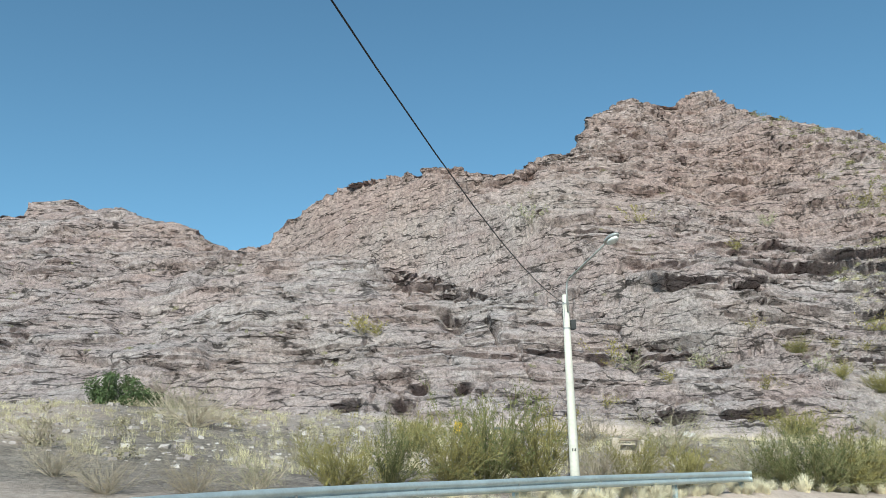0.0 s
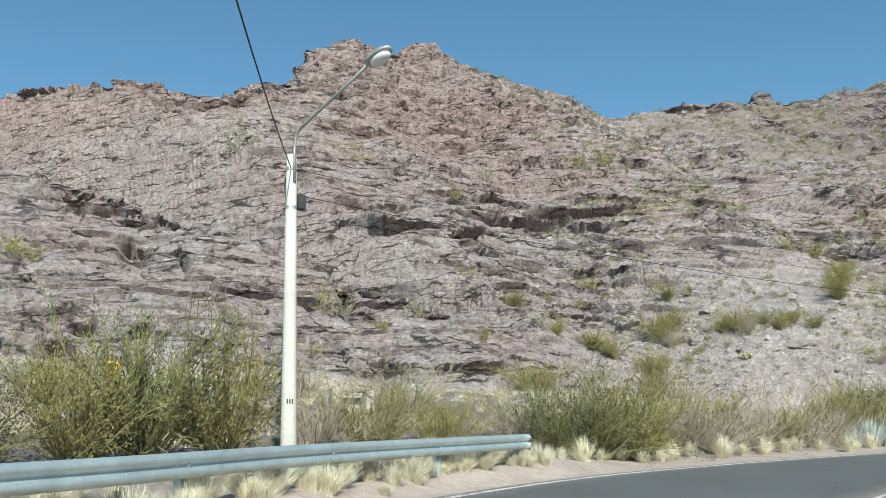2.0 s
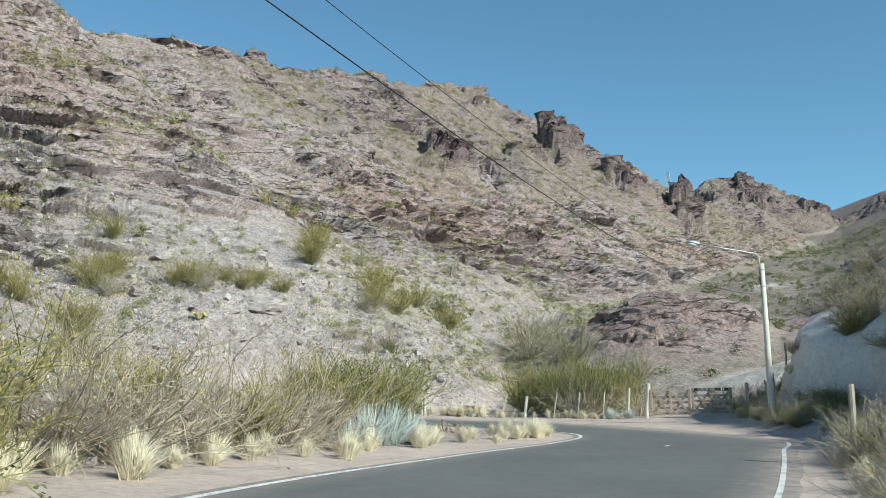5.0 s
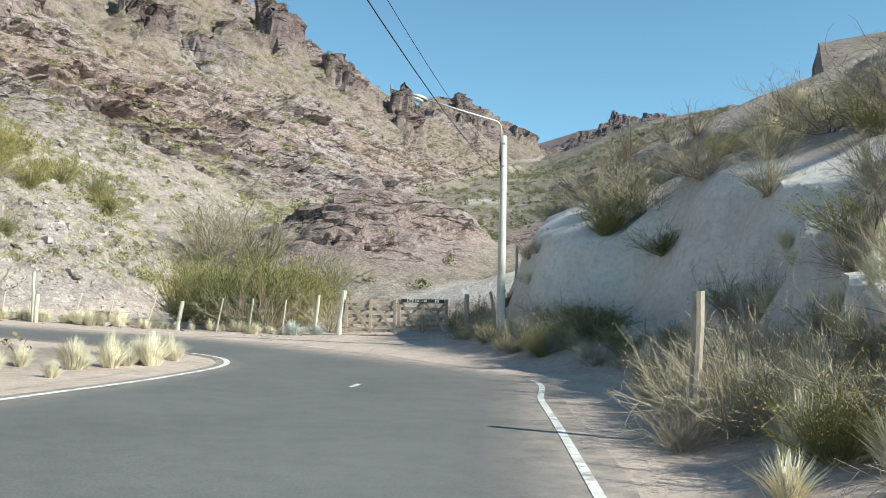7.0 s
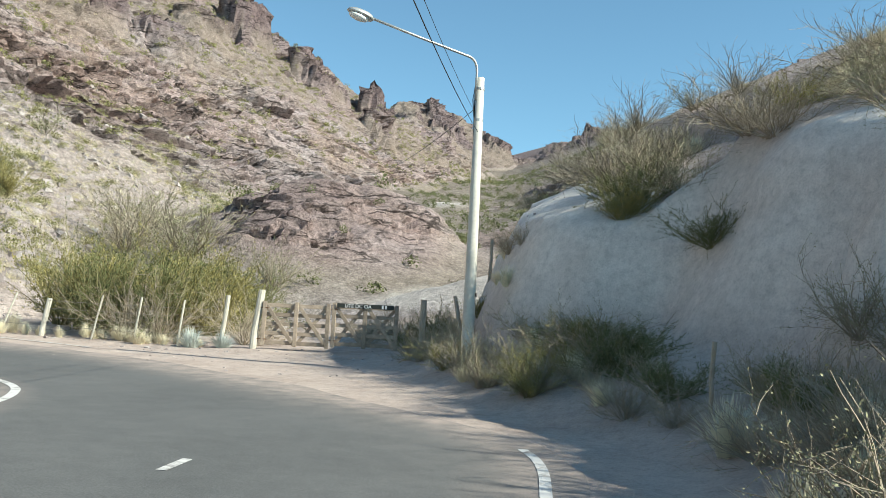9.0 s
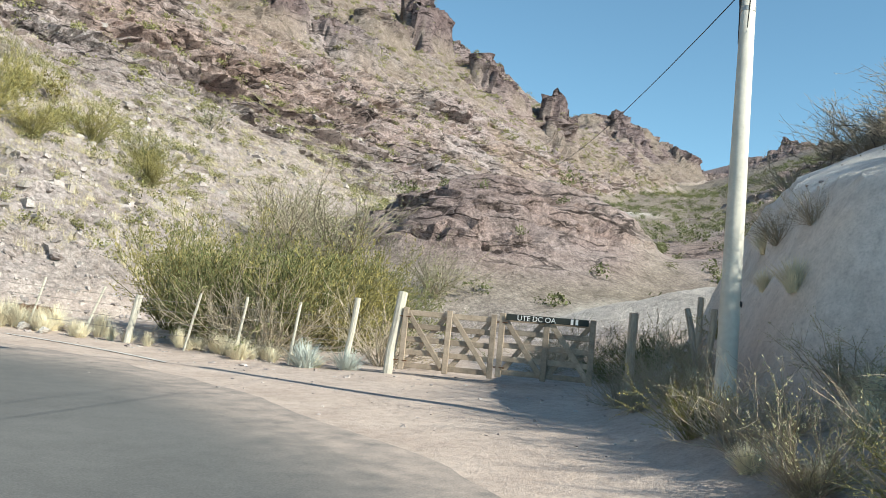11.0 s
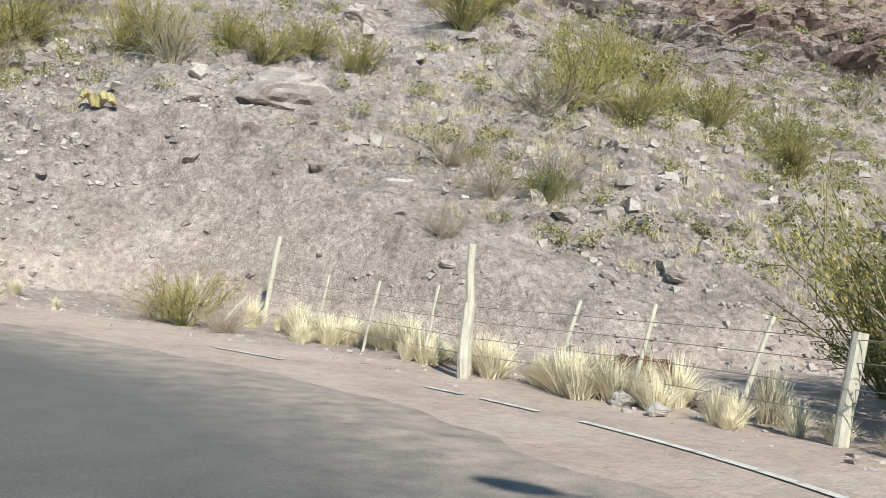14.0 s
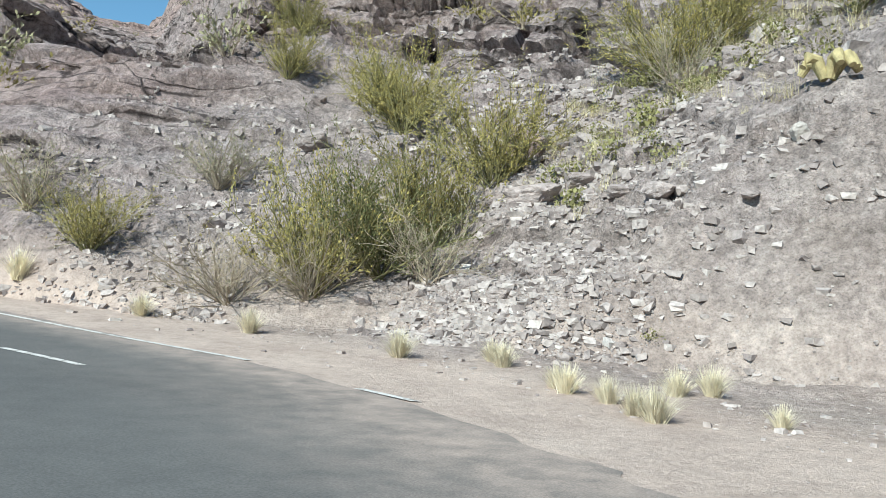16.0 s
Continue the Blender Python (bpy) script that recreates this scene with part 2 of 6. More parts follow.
def through_points(points, n):
    """A smooth curve through points, n samples to each span."""
    p = np.array(points, float)
    p = np.vstack([2 * p[0] - p[1], p, 2 * p[-1] - p[-2]])
    out = []
    for i in range(1, len(p) - 2):
        t = np.linspace(0, 1, n, endpoint=False)[:, None]
        a, b, c, d = p[i - 1], p[i], p[i + 1], p[i + 2]
        out.append(0.5 * (2 * b + (c - a) * t + (2 * a - 5 * b + 4 * c - d) * t**2 + (3 * b - a - 3 * c + d) * t**3))
    return np.vstack(out + [p[-2:-1]])


# outer and inner edge of the asphalt, matched, along the road and round the hairpin
OUTER = [(5.3, -40), (5.1, -10), (5.0, 3), (5.7, 9.3), (8.2, 14.2), (12.2, 19.2), (16.5, 22.7), (20.5, 24.5), (26.8, 26.35), (33.3, 28.5), (37, 29.8), (40.5, 31.05),
         (43.4, 34.6), (45.6, 37.6), (47.4, 41), (48.9, 44.6), (49.3, 48.5), (48.4, 52.4), (46.2, 56), (43, 58.6), (39.8, 60.2), (35.6, 61.2), (28, 62), (10, 62), (-34, 60.5)]
INNER = [(-2, -40), (-2, -10), (-2.2, 5), (-1.1, 11.3), (1.5, 16.6), (6, 21.8), (11.6, 26.9), (17.5, 30.6), (23, 33.2), (30, 35.6), (35.5, 36.9), (38.6, 37.8),
         (40.2, 38.8), (41.0, 39.9), (41.3, 41), (41.3, 43), (41.1, 46), (40.4, 49), (38.8, 52), (36.4, 54), (33.4, 55), (30, 55.6), (24, 55.8), (9, 55.6), (-34, 54.2)]
outer_edge, inner_edge = through_points(OUTER, 12), through_points(INNER, 12)
# round the bend sand has crept over the outer metres of the asphalt
BARE = OUTER[:12] + [(43.3, 34.7), (45.3, 37.7), (46.9, 41.1), (47.8, 44.8), (47.6, 48.5), (46.8, 52.1), (44.6, 55.5), (42.0, 57.9), (39.4, 59.7), (35.5, 61.0)] + OUTER[22:]
bare_edge = through_points(BARE, 12)
BANK_FOOT = through_points(OUTER[:12] + [(43.8, 34.2), (48.6, 37.2), (56, 39.6), (64, 42.5), (90, 51)], 6)


def near_line(x, y, line):
    """Distance from points to a line, and whether they lie to its right (1) or left (-1)."""
    best, side = np.full(x.shape, 1e9), np.zeros(x.shape)
    for (ax, ay), (bx, by) in zip(line[:-1], line[1:]):
        dx, dy = bx - ax, by - ay
        t = np.clip(((x - ax) * dx + (y - ay) * dy) / (dx * dx + dy * dy + 1e-9), 0, 1)
        d = (x - ax - t * dx) ** 2 + (y - ay - t * dy) ** 2
        hit = d < best
        best = np.where(hit, d, best)
        side = np.where(hit, np.where((x - ax) * dy - (y - ay) * dx > 0, 1.0, -1.0), side)
    return np.sqrt(best), side


def inside(x, y, ring):
    odd = np.zeros(x.shape, bool)
    for (ax, ay), (bx, by) in zip(ring, np.roll(ring, -1, axis=0)):
        if ay != by:
            odd ^= ((ay > y) != (by > y)) & (x < (bx - ax) * (y - ay) / (by - ay) + ax)
    return odd


def table(x, pairs):
    return np.interp(x, [a for a, _ in pairs], [b for _, b in pairs])


CREST = [(-120, 133), (-76, 131), (-74, 133), (-71, 146), (-67, 144), (-63, 137), (-52, 133), (-35, 133), (-28, 130), (-20, 122), (-13, 117), (-7, 113), (-1, 112), (4, 110), (6.5, 109), (11, 115), (15.5, 116.5), (17.5, 121.5), (20.8, 129.5), (25, 136), (30, 142), (34, 148), (40, 150.5), (42.3, 151), (44.2, 147.5),
         (45, 138), (45.8, 133.5), (49.5, 130), (52, 124), (53.5, 119), (56, 119.5), (60, 123), (64, 126.5), (68, 130.5), (72, 130.5), (76, 128), (80, 128), (84, 126.5), (92, 128), (98, 134), (100.5, 129.5), (113, 129.5), (124, 130), (134, 130), (146, 136), (157, 139), (161.5, 139.5), (163.5, 133), (168, 129.5), (173, 126.5), (178, 124), (183, 120.5), (188, 114), (192, 109),
         (198, 105), (204, 104.5), (212, 105), (225, 107), (240, 108), (260, 112), (280, 127), (300, 146), (315, 143), (335, 136.3), (345, 131.5), (352, 128), (365, 122), (385, 112), (400, 105), (430, 98)]
# the height at which the western crest levels off
TOP = [(-120, 48), (-73, 49.7), (-71, 56.5), (-67, 56), (-63, 53), (-59, 51.4), (-52.7, 50.4), (-48, 48.9), (-43, 47.3), (-41, 44), (-31, 43), (-28, 45.5), (-25, 47), (-21, 49.6), (-17, 50.4), (-12, 50), (-8, 47.8), (-5, 46.7), (-2.5, 49), (-1, 50), (3, 60), (20, 200)]
BASE = [(-20, 53), (27, 53.5), (33, 57), (37, 58.4), (40, 57.5), (45, 54), (52, 52), (57, 50), (62, 50.5), (70, 53), (100, 54), (130, 46), (180, 39.5), (250, 30), (275, 34), (300, 39), (315, 27.6), (335, 20.5), (352, 22), (370, 20), (430, 46)]
CUT = [(-40, 61.3), (0, 62.8), (30, 63), (36, 63.6), (42, 64.2), (45, 63.9), (47, 62.8), (49, 61), (52, 58.4), (55, 56), (60, 54), (66, 50), (400, 30)]


def hill_height(x, y):
    """North hillside, its crest, the gully on the west, the valley on the east."""
    grade = 0.58 + 0.22 * smooth(-31, -16, x)
    y0 = np.where(x < -5, 53 - 6.0 * smooth(-16, -31, x), table(x, BASE))
    y0 = y0 + 8.0 * np.exp(-(((x - 67) / 11) ** 2)) * smooth(64, 108, y)
    crest = table(x, CREST) + 1.3 * fbm(x / 6, x * 0, x * 0 + 3, 4, 70)
    face = np.minimum(grade * (np.minimum(y, crest) - y0), table(x, TOP) + 1.4 * fbm(x / 5, y / 9, x * 0 + 3, 4, 71)) - 0.6 * np.maximum(0, y - crest)
    # gully wall, running north-west from the road bend
    gx, gy = x - 44, y - 51
    along, across = -0.707 * gx + 0.707 * gy, 0.707 * gx + 0.707 * gy
    far = np.hypot(gx, gy)
    wall = 4.5 + 0.33 * far - 1.2 * np.sin(np.clip(far / 112, 0, 1) * math.pi) + 2.8 * np.maximum(0, across - 2.5)
    wall = wall + 0.42 * np.maximum(0, -across - 0.06 * along) * smooth(75, 55, along) + 0.38 * np.maximum(0, -across - 4) * smooth(85, 115, along)
    wall = np.where((along > 20) & (x < 40), wall, 999)
    face = np.minimum(face, wall)
    g = ground_level(x, y)
    cut = g + 1.9 * (y - table(x, CUT))
    h = np.minimum(face, cut)
    return np.maximum(h, g - 1)


def valley_height(x, y):
    axis = 30 + 0.275 * (x - 24.7)
    floor = 4.0 + 0.245 * np.maximum(0, x - 60) + 0.10 * np.abs(y - axis)
    south = floor + np.minimum(0.22 * np.maximum(0, axis - y - 5), 7)
    h = np.where(x > 58, np.where(y < axis, south, floor), 0)
    return h * smooth(56, 68, x)


def bank_height(x, y, s):
    """Sand bank with its cut face on the right of the road. s: metres to the right of the road's edge."""
    e = x - 0.55 * np.maximum(0, s - 3)
    start = table(e, [(38, 2.4), (42, 2.6), (44.5, 3.6), (46.2, 4.0), (47.2, 2.6), (48.4, 1.7), (54, 1.6), (60, 1.6)]) + 0.35 * np.sin(1.9 * x) * smooth(50, 44, x)
    rise = table(e, [(26, 0.0), (31, 0.5), (37, 1.7), (41, 3.3), (46.0, 3.7), (46.8, 2.3), (47.3, 2.4), (48.2, 2.9), (51, 3.0), (54, 3.6), (60, 3.8), (63, 1.6), (66, 0.5)])
    toe = 0.30 * np.clip(s - 0.9, 0, start)
    scarp = np.clip(2.3 * (s - start - 0.9), 0, rise)
    top = np.maximum(0, s - start - 0.9 - rise / 2.3)
    tops = np.minimum(0.42 * top, 7.5) * table(e, [(10, 0.25), (30, 0.55), (40, 1.0), (58, 1.0), (68, 0.3), (80, 0.2)])
    second = table(x, [(48, 5.2), (53, 4.4), (57, 2.6), (60, 0.9)]) + 0.5 * np.sin(x * 1.3)
    back = np.clip(1.8 * (top - second), 0, 1.6) * table(x, [(47.5, 0), (49.5, 1), (59, 1), (63, 0)])
    tops = np.maximum(tops - 0.3 * back, 0) + back
    return (toe + scarp + tops) * smooth(66.5, 60, x)


def mound(x, y):
    """The sandy track behind the gate, climbing to the foot of the bank."""
    return table(y, [(34, 3.3), (40, 3.1), (42.5, 2.4), (44.5, 1.9), (46.5, 1.2), (48, 0.0)]) * smooth(61.5, 66.5, x) * smooth(80, 71, x)


def bumps(x, y):
    """Single outcrops and mounds that stand out of the slopes: place, half-widths, height."""
    out = np.zeros(x.shape)
    for cx, cy, ax, ay, h in ((161.5, 114.5, 6.0, 5, 6.0), (112, 103, 6, 4, 3.8), (136, 104, 6, 4, 2.4), (169, 103, 5.5, 4.5, 3.6), (183, 98, 4.0, 3, 4.6), (188, 101, 4, 3, 2.6), (150, 122, 7, 4, 1.8), (121, 99, 6, 4, 2.4),
                              (100, 108, 8, 5, 2.0), (174, 93, 4, 3, 3.0)):
        r = np.hypot((x - cx) / ax, (y - cy) / ay) + 0.28 * vnoise(x / 3.2, y / 3.2, x * 0, 11)
        out += h * smooth(1.08, 0.68, r) * (0.97 + 0.22 * vnoise(x / 2.6, y / 2.6, x * 0 + 5, 12))
    # broken rock along the eastern crest
    rng = np.random.default_rng(77)
    for k in range(64):
        cx = rng.uniform(105, 370) if k < 34 else rng.uniform(300, 480)
        cy, ax, h = float(table(cx, CREST)) - rng.uniform(0, 14), rng.uniform(2.5, 5.0), rng.uniform(0.7, 2.0)
        if k >= 34:
            cy, ax, h = cy + rng.uniform(-8, 34), ax * 1.7, h * 2.0
        some = (np.abs(x - cx) < 2 * ax) & (np.abs(y - cy) < 2 * ax)
        r = np.hypot((x[some] - cx) / ax, (y[some] - cy) / (0.7 * ax)) + 0.3 * vnoise(x[some] / 2.2, y[some] / 2.2, x[some] * 0, 13)
        out[some] += h * smooth(1.1, 0.5, r)
    for cx, cy, ax, ay, h in ((78, 55.5, 8, 7.5, 3.2), (73, 53, 4, 4, 1.3), (82, 50, 6, 4.5, 2.3), (130, 64, 6, 2.5, 0.6)):
        out += h * np.exp(-((x - cx) / ax) ** 2 - ((y - cy) / ay) ** 2)
    return out


# caves and shaded overhangs of the cliff: along the face, height, half-width, half-height, depth
CAVES = [(0.4, 19.4, 1.0, 0.69, 1.4), (15.2, 18.4, 0.6, 1.97, 1.2), (18.7, 16.5, 3.6, 0.55, 2.2), (12.3, 20.0, 2.3, 0.7, 1.8), (21.3, 22.7, 4.3, 0.42, 2.2), (37.1, 26.5, 3.8, 0.56, 2.2), (42, 25.6, 1.4, 0.55, 1.5),
         (-7.0, 10.0, 1.0, 0.4, 1.4), (-2.9, 10.2, 1.0, 0.54, 1.4), (-1.8, 11.6, 0.7, 0.35, 1.2), (1.5, 11.3, 0.7, 0.36, 1.2), (33.5, 58.9, 1.2, 1.0, 1.4), (22.0, 48.5, 1.2, 0.7, 1.4), (-22.8, 11.8, 1.2, 0.9, 1.4),
         (9.4, 44.8, 1.0, 0.9, 1.4), (-4.1, 24.9, 1.5, 0.4, 1.5), (27, 22.2, 2.2, 0.4, 1.8), (53.6, 27.8, 1.8, 0.32, 1.6), (64, 29.2, 2.4, 0.4, 1.8), (33.4, 16.3, 0.7, 0.42, 1.2), (86, 28.3, 2.6, 0.5, 1.9),
         (89, 25.7, 2.8, 1.1, 2.0), (89.5, 21.8, 2.4, 0.95, 1.8), (92.5, 19.5, 2.6, 0.6, 1.9), (17.0, 9.0, 1.5, 0.3, 1.5), (22.2, 8.9, 2.2, 0.26, 1.8), (7.3, 7.6, 1.3, 0.28, 1.5), (53.5, 35.9, 2.0, 0.42, 1.7)]


def axis_lines(*spans):
    out = []
    for a, b, step in spans:
        out += list(np.arange(a, b - 1e-6, step))
    return np.array(out + [spans[-1][1]])


def blocks(x, u, row, least, more, k):
    """Beds split by upright joints: a random number for each block, and the metres to its nearest edge."""
    v = u / row
    v = v + 0.28 * np.sin(v * 2.1 + 1.3 * np.sin(v * 0.83))
    i = np.floor(v)
    w = least + more * hash01(i, i * 0, i * 0, k)
    c = x / w + 9 * hash01(i, i * 0 + 1, i * 0, k) + 0.3 * vnoise(x / (0.7 * w), u / row, x * 0, k + 5)
    j = np.floor(c)
    gap = np.minimum(np.minimum(v - i, 1 - (v - i)) * row, np.minimum(c - j, 1 - (c - j)) * w)
    return hash01(i, j, i * 0, k + 9), gap, v - i


def build_land():
    xs = axis_lines((-900, -300, 100), (-300, -130, 20), (-130, -60, 1.3), (-60, -10, 0.42), (-10, 28, 0.2), (28, 60, 0.15), (60, 74, 0.25), (74, 135, 0.42), (135, 235, 0.75), (235, 300, 1.6), (300, 372, 0.9), (372, 490, 2.5), (490, 500, 10), (500, 1000, 100))
    ys = axis_lines((-900, -200, 100), (-200, -40, 16), (-40, 12, 1.5), (12, 57, 0.33), (57, 73, 0.13), (73, 95, 0.17), (95, 152, 0.29), (152, 172, 1.0), (172, 200, 4), (200, 400, 25), (400, 1000, 100))
    x, y = (a.ravel() for a in np.meshgrid(xs, ys))
    nx, ny = len(xs), len(ys)
    # distance to the asphalt
    box = (x > -42) & (x < 60) & (y > -48) & (y < 70)
    off, foot = np.full(x.shape, 30.0), np.full(x.shape, -30.0)
    ring = np.vstack([outer_edge, inner_edge[::-1]])
    d = np.minimum(near_line(x[box], y[box], outer_edge[::3])[0], near_line(x[box], y[box], inner_edge[::3])[0])
    off[box] = np.where(inside(x[box], y[box], ring), -d, d)
    low = (y < 56) & (x > -30) & (x < 100) & (y > -60)
    d, side = near_line(x[low], y[low], BANK_FOOT)
    foot[low] = np.where((side > 0), d, -d)
    g = ground_level(x, y)
    verge = smooth(0.0, 4.0, off)
    hill, valley = hill_height(x, y), valley_height(x, y)
    bank = bank_height(x, y, np.maximum(foot, 0)) * (foot > 0)
    rough = verge * (1 - 0.75 * smooth(43, 46, x) * smooth(56, 53, x) * smooth(33.5, 35.5, y) * smooth(47, 44, y)) * (0.28 * fbm(x / 5, y / 5, x * 0, 4, 20) + 0.12 * fbm(x / 1.1, y / 1.1, x * 0, 3, 25))
    # rubble bank below the upper road, on the inside of the hairpin
    isle = smooth(0.5, 5, off) * smooth(60, 40, y) * smooth(45, 30, x) * (foot < 0)
    z = g + (1.5 * smooth(2, 12, x) * smooth(36, 28, x) - 0.4 * smooth(2, -10, x)) * isle * smooth(2, 9, off) + rough
    z = z + 0.2 * smooth(0.25, 0.9, off) * smooth(15, 12, x) * smooth(-14, -9, x) * smooth(34, 29, y) * (foot < 0)
    z = np.maximum(z, np.where(foot > 0, g + bank + rough * 0.8, -99))
    z = np.where(x > 57, np.maximum(z, valley + 1.2 * fbm(x / 14, y / 14, x * 0, 4, 31)), z)
    on_hill = smooth(0.0, 1.6, hill - np.maximum(g, valley))
    z = np.maximum(z, hill + 0.35 * on_hill * fbm(x / 6, y / 6, x * 0, 4, 40))
    lump = bumps(x, y)
    track = mound(x, y)
    z = np.maximum(z + lump, g + track + 0.28 * fbm(x / 2, y / 2, x * 0, 4, 33) * (track > 0.05))
    z = np.where(off < 0.25, g - 0.008, z)
    far = smooth(150, 260, np.hypot(x - 30, np.minimum(0, y + 30)))
    z = z + far * (y < 20) * 14 * (0.6 + fbm(x / 120, y / 120, x * 0, 3, 50))

    # what the surface is
    patch = fbm(x / 9, y / 9, z / 9, 4, 60)
    scree = smooth(36, 48, x) * smooth(24, 15, z + 4 * patch) * smooth(120, 85, x)
    upper = smooth(55, 80, x) * smooth(34, 43, z + 5 * patch)
    east = smooth(72, 100, x)
    rock = on_hill * (1 - 0.85 * scree) * (1 - 0.55 * upper * smooth(-0.25, 0.25, patch + 0.1)) * (1 - 0.3 * east * smooth(-0.1, 0.3, patch))
    gully = np.exp(-((x + 0.6 * (y - 62) - 1) / 6) ** 2) * smooth(72, 85, y)
    near_cut = smooth(28, 33, x) * smooth(64, 58, x) * smooth(75, 69, y)
    rock *= (1 - 0.2 * gully) * (1 - 0.75 * near_cut)
    knob = np.exp(-(((x - 78) / 9) ** 2) - ((y - 53) / 7.5) ** 2)
    rock = np.maximum(rock, smooth(0.25, 0.6, knob))
    rock = np.maximum(rock, smooth(1.0, 3.5, lump) * (x > 100))
    rock = np.maximum(rock, 0.8 * smooth(72, 90, x) * (y < 60) * smooth(-0.3, 0.2, patch))
    rock = np.maximum(rock, 0.9 * smooth(310, 370, x))
    rock *= 1 - smooth(0.3, 1.5, bank) * (foot > 0) * (x < 72)
    bare = np.exp(-((x - 47) / 7) ** 2 - ((z - 6.0) / 1.6) ** 2) * on_hill * smooth(66.5, 64.5, y)

    # relief of the rock: massive faces split by beds and joints, blocks where it is broken
    w1, w2 = fbm(x / 17, y / 17, z / 9, 3, 80), fbm(x / 5, y / 5, z / 4, 3, 81)
    u = z + 1.0 * w1 + 0.35 * w2 + 0.06 * np.maximum(0, x - 30)
    xj = x + 0.8 * w2 + 0.25 * (z - 20)
    broken = smooth(-0.15, 0.4, fbm(x / 14, y / 14, z / 8, 3, 180) + 0.25 * east + 0.3 * smooth(4, -12, x) + 0.2 * smooth(34, 44, z))
    bedded = np.maximum(0.45 * smooth(-30, -10, x), smooth(-16, 4, x) * smooth(38, 30, z)) * smooth(125, 95, x)
    f1, gap, rid = cells(xj / 6.5, y / 6.5, u / 3.6, 100)
    f2, gap2, rid2 = cells(xj / 2.3, y / 2.3, u / 1.25, 110)
    f3, gap3, rid3 = cells(x / 0.85, y / 0.85, u / 0.55, 115)
    srid, sgap, sfrac = blocks(xj, u, 2.3, 5.0, 12.0, 172)
    brid, bgap, bfrac = blocks(xj, u, 0.8, 1.6, 4.0, 174)
    open_joint = smooth(-0.12, 0.2, fbm(x / 6, y / 6, u / 2, 3, 182)) * (0.3 + 0.7 * smooth(102, 88, y))
    calm = 1 - 0.6 * smooth(17, 9, z) * smooth(76, 70, y)
    # each bed juts out at its foot, over the one below; the ledges come and go
    sfrac, bfrac = (np.where(v < c, v / c, (1 - v) / (1 - c)) for v, c in ((sfrac, 0.9), (bfrac, 0.82)))
    lip = smooth(-0.12, 0.3, fbm(x / 5, y / 5, u / 2.2, 4, 183))
    lip2 = smooth(-0.2, 0.25, fbm(x / 4, y / 4, u / 0.9, 3, 184))
    relief = (1.5 - 1.0 * bedded) * (rid - 0.5) * smooth(0.0, 0.10, gap) - 1.2 * smooth(0.05, 0.0, gap) * (0.15 + broken) * open_joint
    relief += (0.25 + 0.75 * bedded) * (0.8 * (srid - 0.5) * smooth(0.0, 0.16, sgap) + 1.0 * (0.5 - sfrac) * lip - 1.1 * open_joint * smooth(0.18, 0.0, sgap))
    relief += (0.25 + 0.75 * bedded) * (0.36 * (brid - 0.5) * smooth(0.0, 0.1, bgap) + 0.72 * (0.5 - bfrac) * lip2 - 0.3 * open_joint * smooth(0.10, 0.0, bgap))
    relief += (0.12 + 0.75 * broken) * (rid2 - 0.5) * smooth(0.0, 0.12, gap2) - 0.8 * (0.08 + broken) * open_joint * smooth(0.08, 0.0, gap2) + (0.05 + 0.24 * broken) * (rid3 - 0.5)
    relief += 1.5 * fbm(x / 13, y / 13, z / 13, 3, 120) + 0.14 * fbm(x / 1.6, y / 1.6, z / 1.2, 3, 121)
    # ragged grooves
    relief = 1.4 * relief + 1.2 * np.abs(fbm(x / 7, y / 7, u / 2.6, 4, 122)) * (1.3 - 0.9 * bedded) + 0.3 * broken * np.abs(fbm(xj / 2.4, y / 2.4, u / 0.8, 3, 123)) - 0.4
    deep = np.zeros(x.shape)
    for cx, cz, w, h, depth in CAVES:
        some = (np.abs(x - cx) < 2.2 * w) & (np.abs(z - cz) < 4 * h) & (y > 55)
        dz = z[some] - cz + 0.5 * h * vnoise(x[some] / (0.7 * w), x[some] * 0, x[some] * 0, 130)
        dz = dz + 0.3 * h * vnoise(x[some] / 0.5, z[some] / 0.5, x[some] * 0, 131)
        wide = np.where(dz > 0, dz / (0.4 * h), dz / (2.0 * h))
        deep[some] += 1.6 * depth * np.exp(-np.abs((x[some] - cx) / w) ** 4 - np.abs(wide) ** 4)
    stony = 0.5 * (rid2 - 0.45) * smooth(0.0, 0.15, gap2) + 0.36 * (rid3 - 0.5) + 0.35 * fbm(x / 2.2, y / 2.2, z / 2.2, 3, 140)
    push = calm * rock * relief * (1 + 0.25 * east) + (1 - rock) * on_hill * stony * (1 - 0.95 * bare) - deep * on_hill
    crag = smooth(1.0, 4.0, lump) * (x > 100)
    push += crag * 1.8 * (rid2 - 0.5) * smooth(0, 0.12, gap2) + knob * (1.0 * fbm(x / 2.2, y / 3, z / 3, 3, 150) + 0.7 * (rid2 - 0.5) * smooth(0, 0.15, gap2) + 0.4 * (rid3 - 0.5))
    # out of the slope, more level than upright, so that beds overhang
    sheet = (np.maximum(np.maximum(hill, valley), g + bank) + lump).reshape(ny, nx)
    hy, hx = np.gradient(sheet, ys, xs)
    hx, hy = np.clip(0.6 * hx.ravel(), -0.8, 0.8), np.clip(hy.ravel(), -2.5, 2.5)
    size = np.sqrt(hx * hx + hy * hy + 0.12)
    push = push * np.clip(1.7 - 0.6 * size, 0.4, 1)
    shove = push * smooth(0.2, 1.2, hill - g + lump)
    scarp = (foot > 0) * smooth(0.5, 2.0, bank) * smooth(70, 60, x)
    xx, yy = x - 0.85 * shove * hx / size, y - 0.85 * shove * hy / size
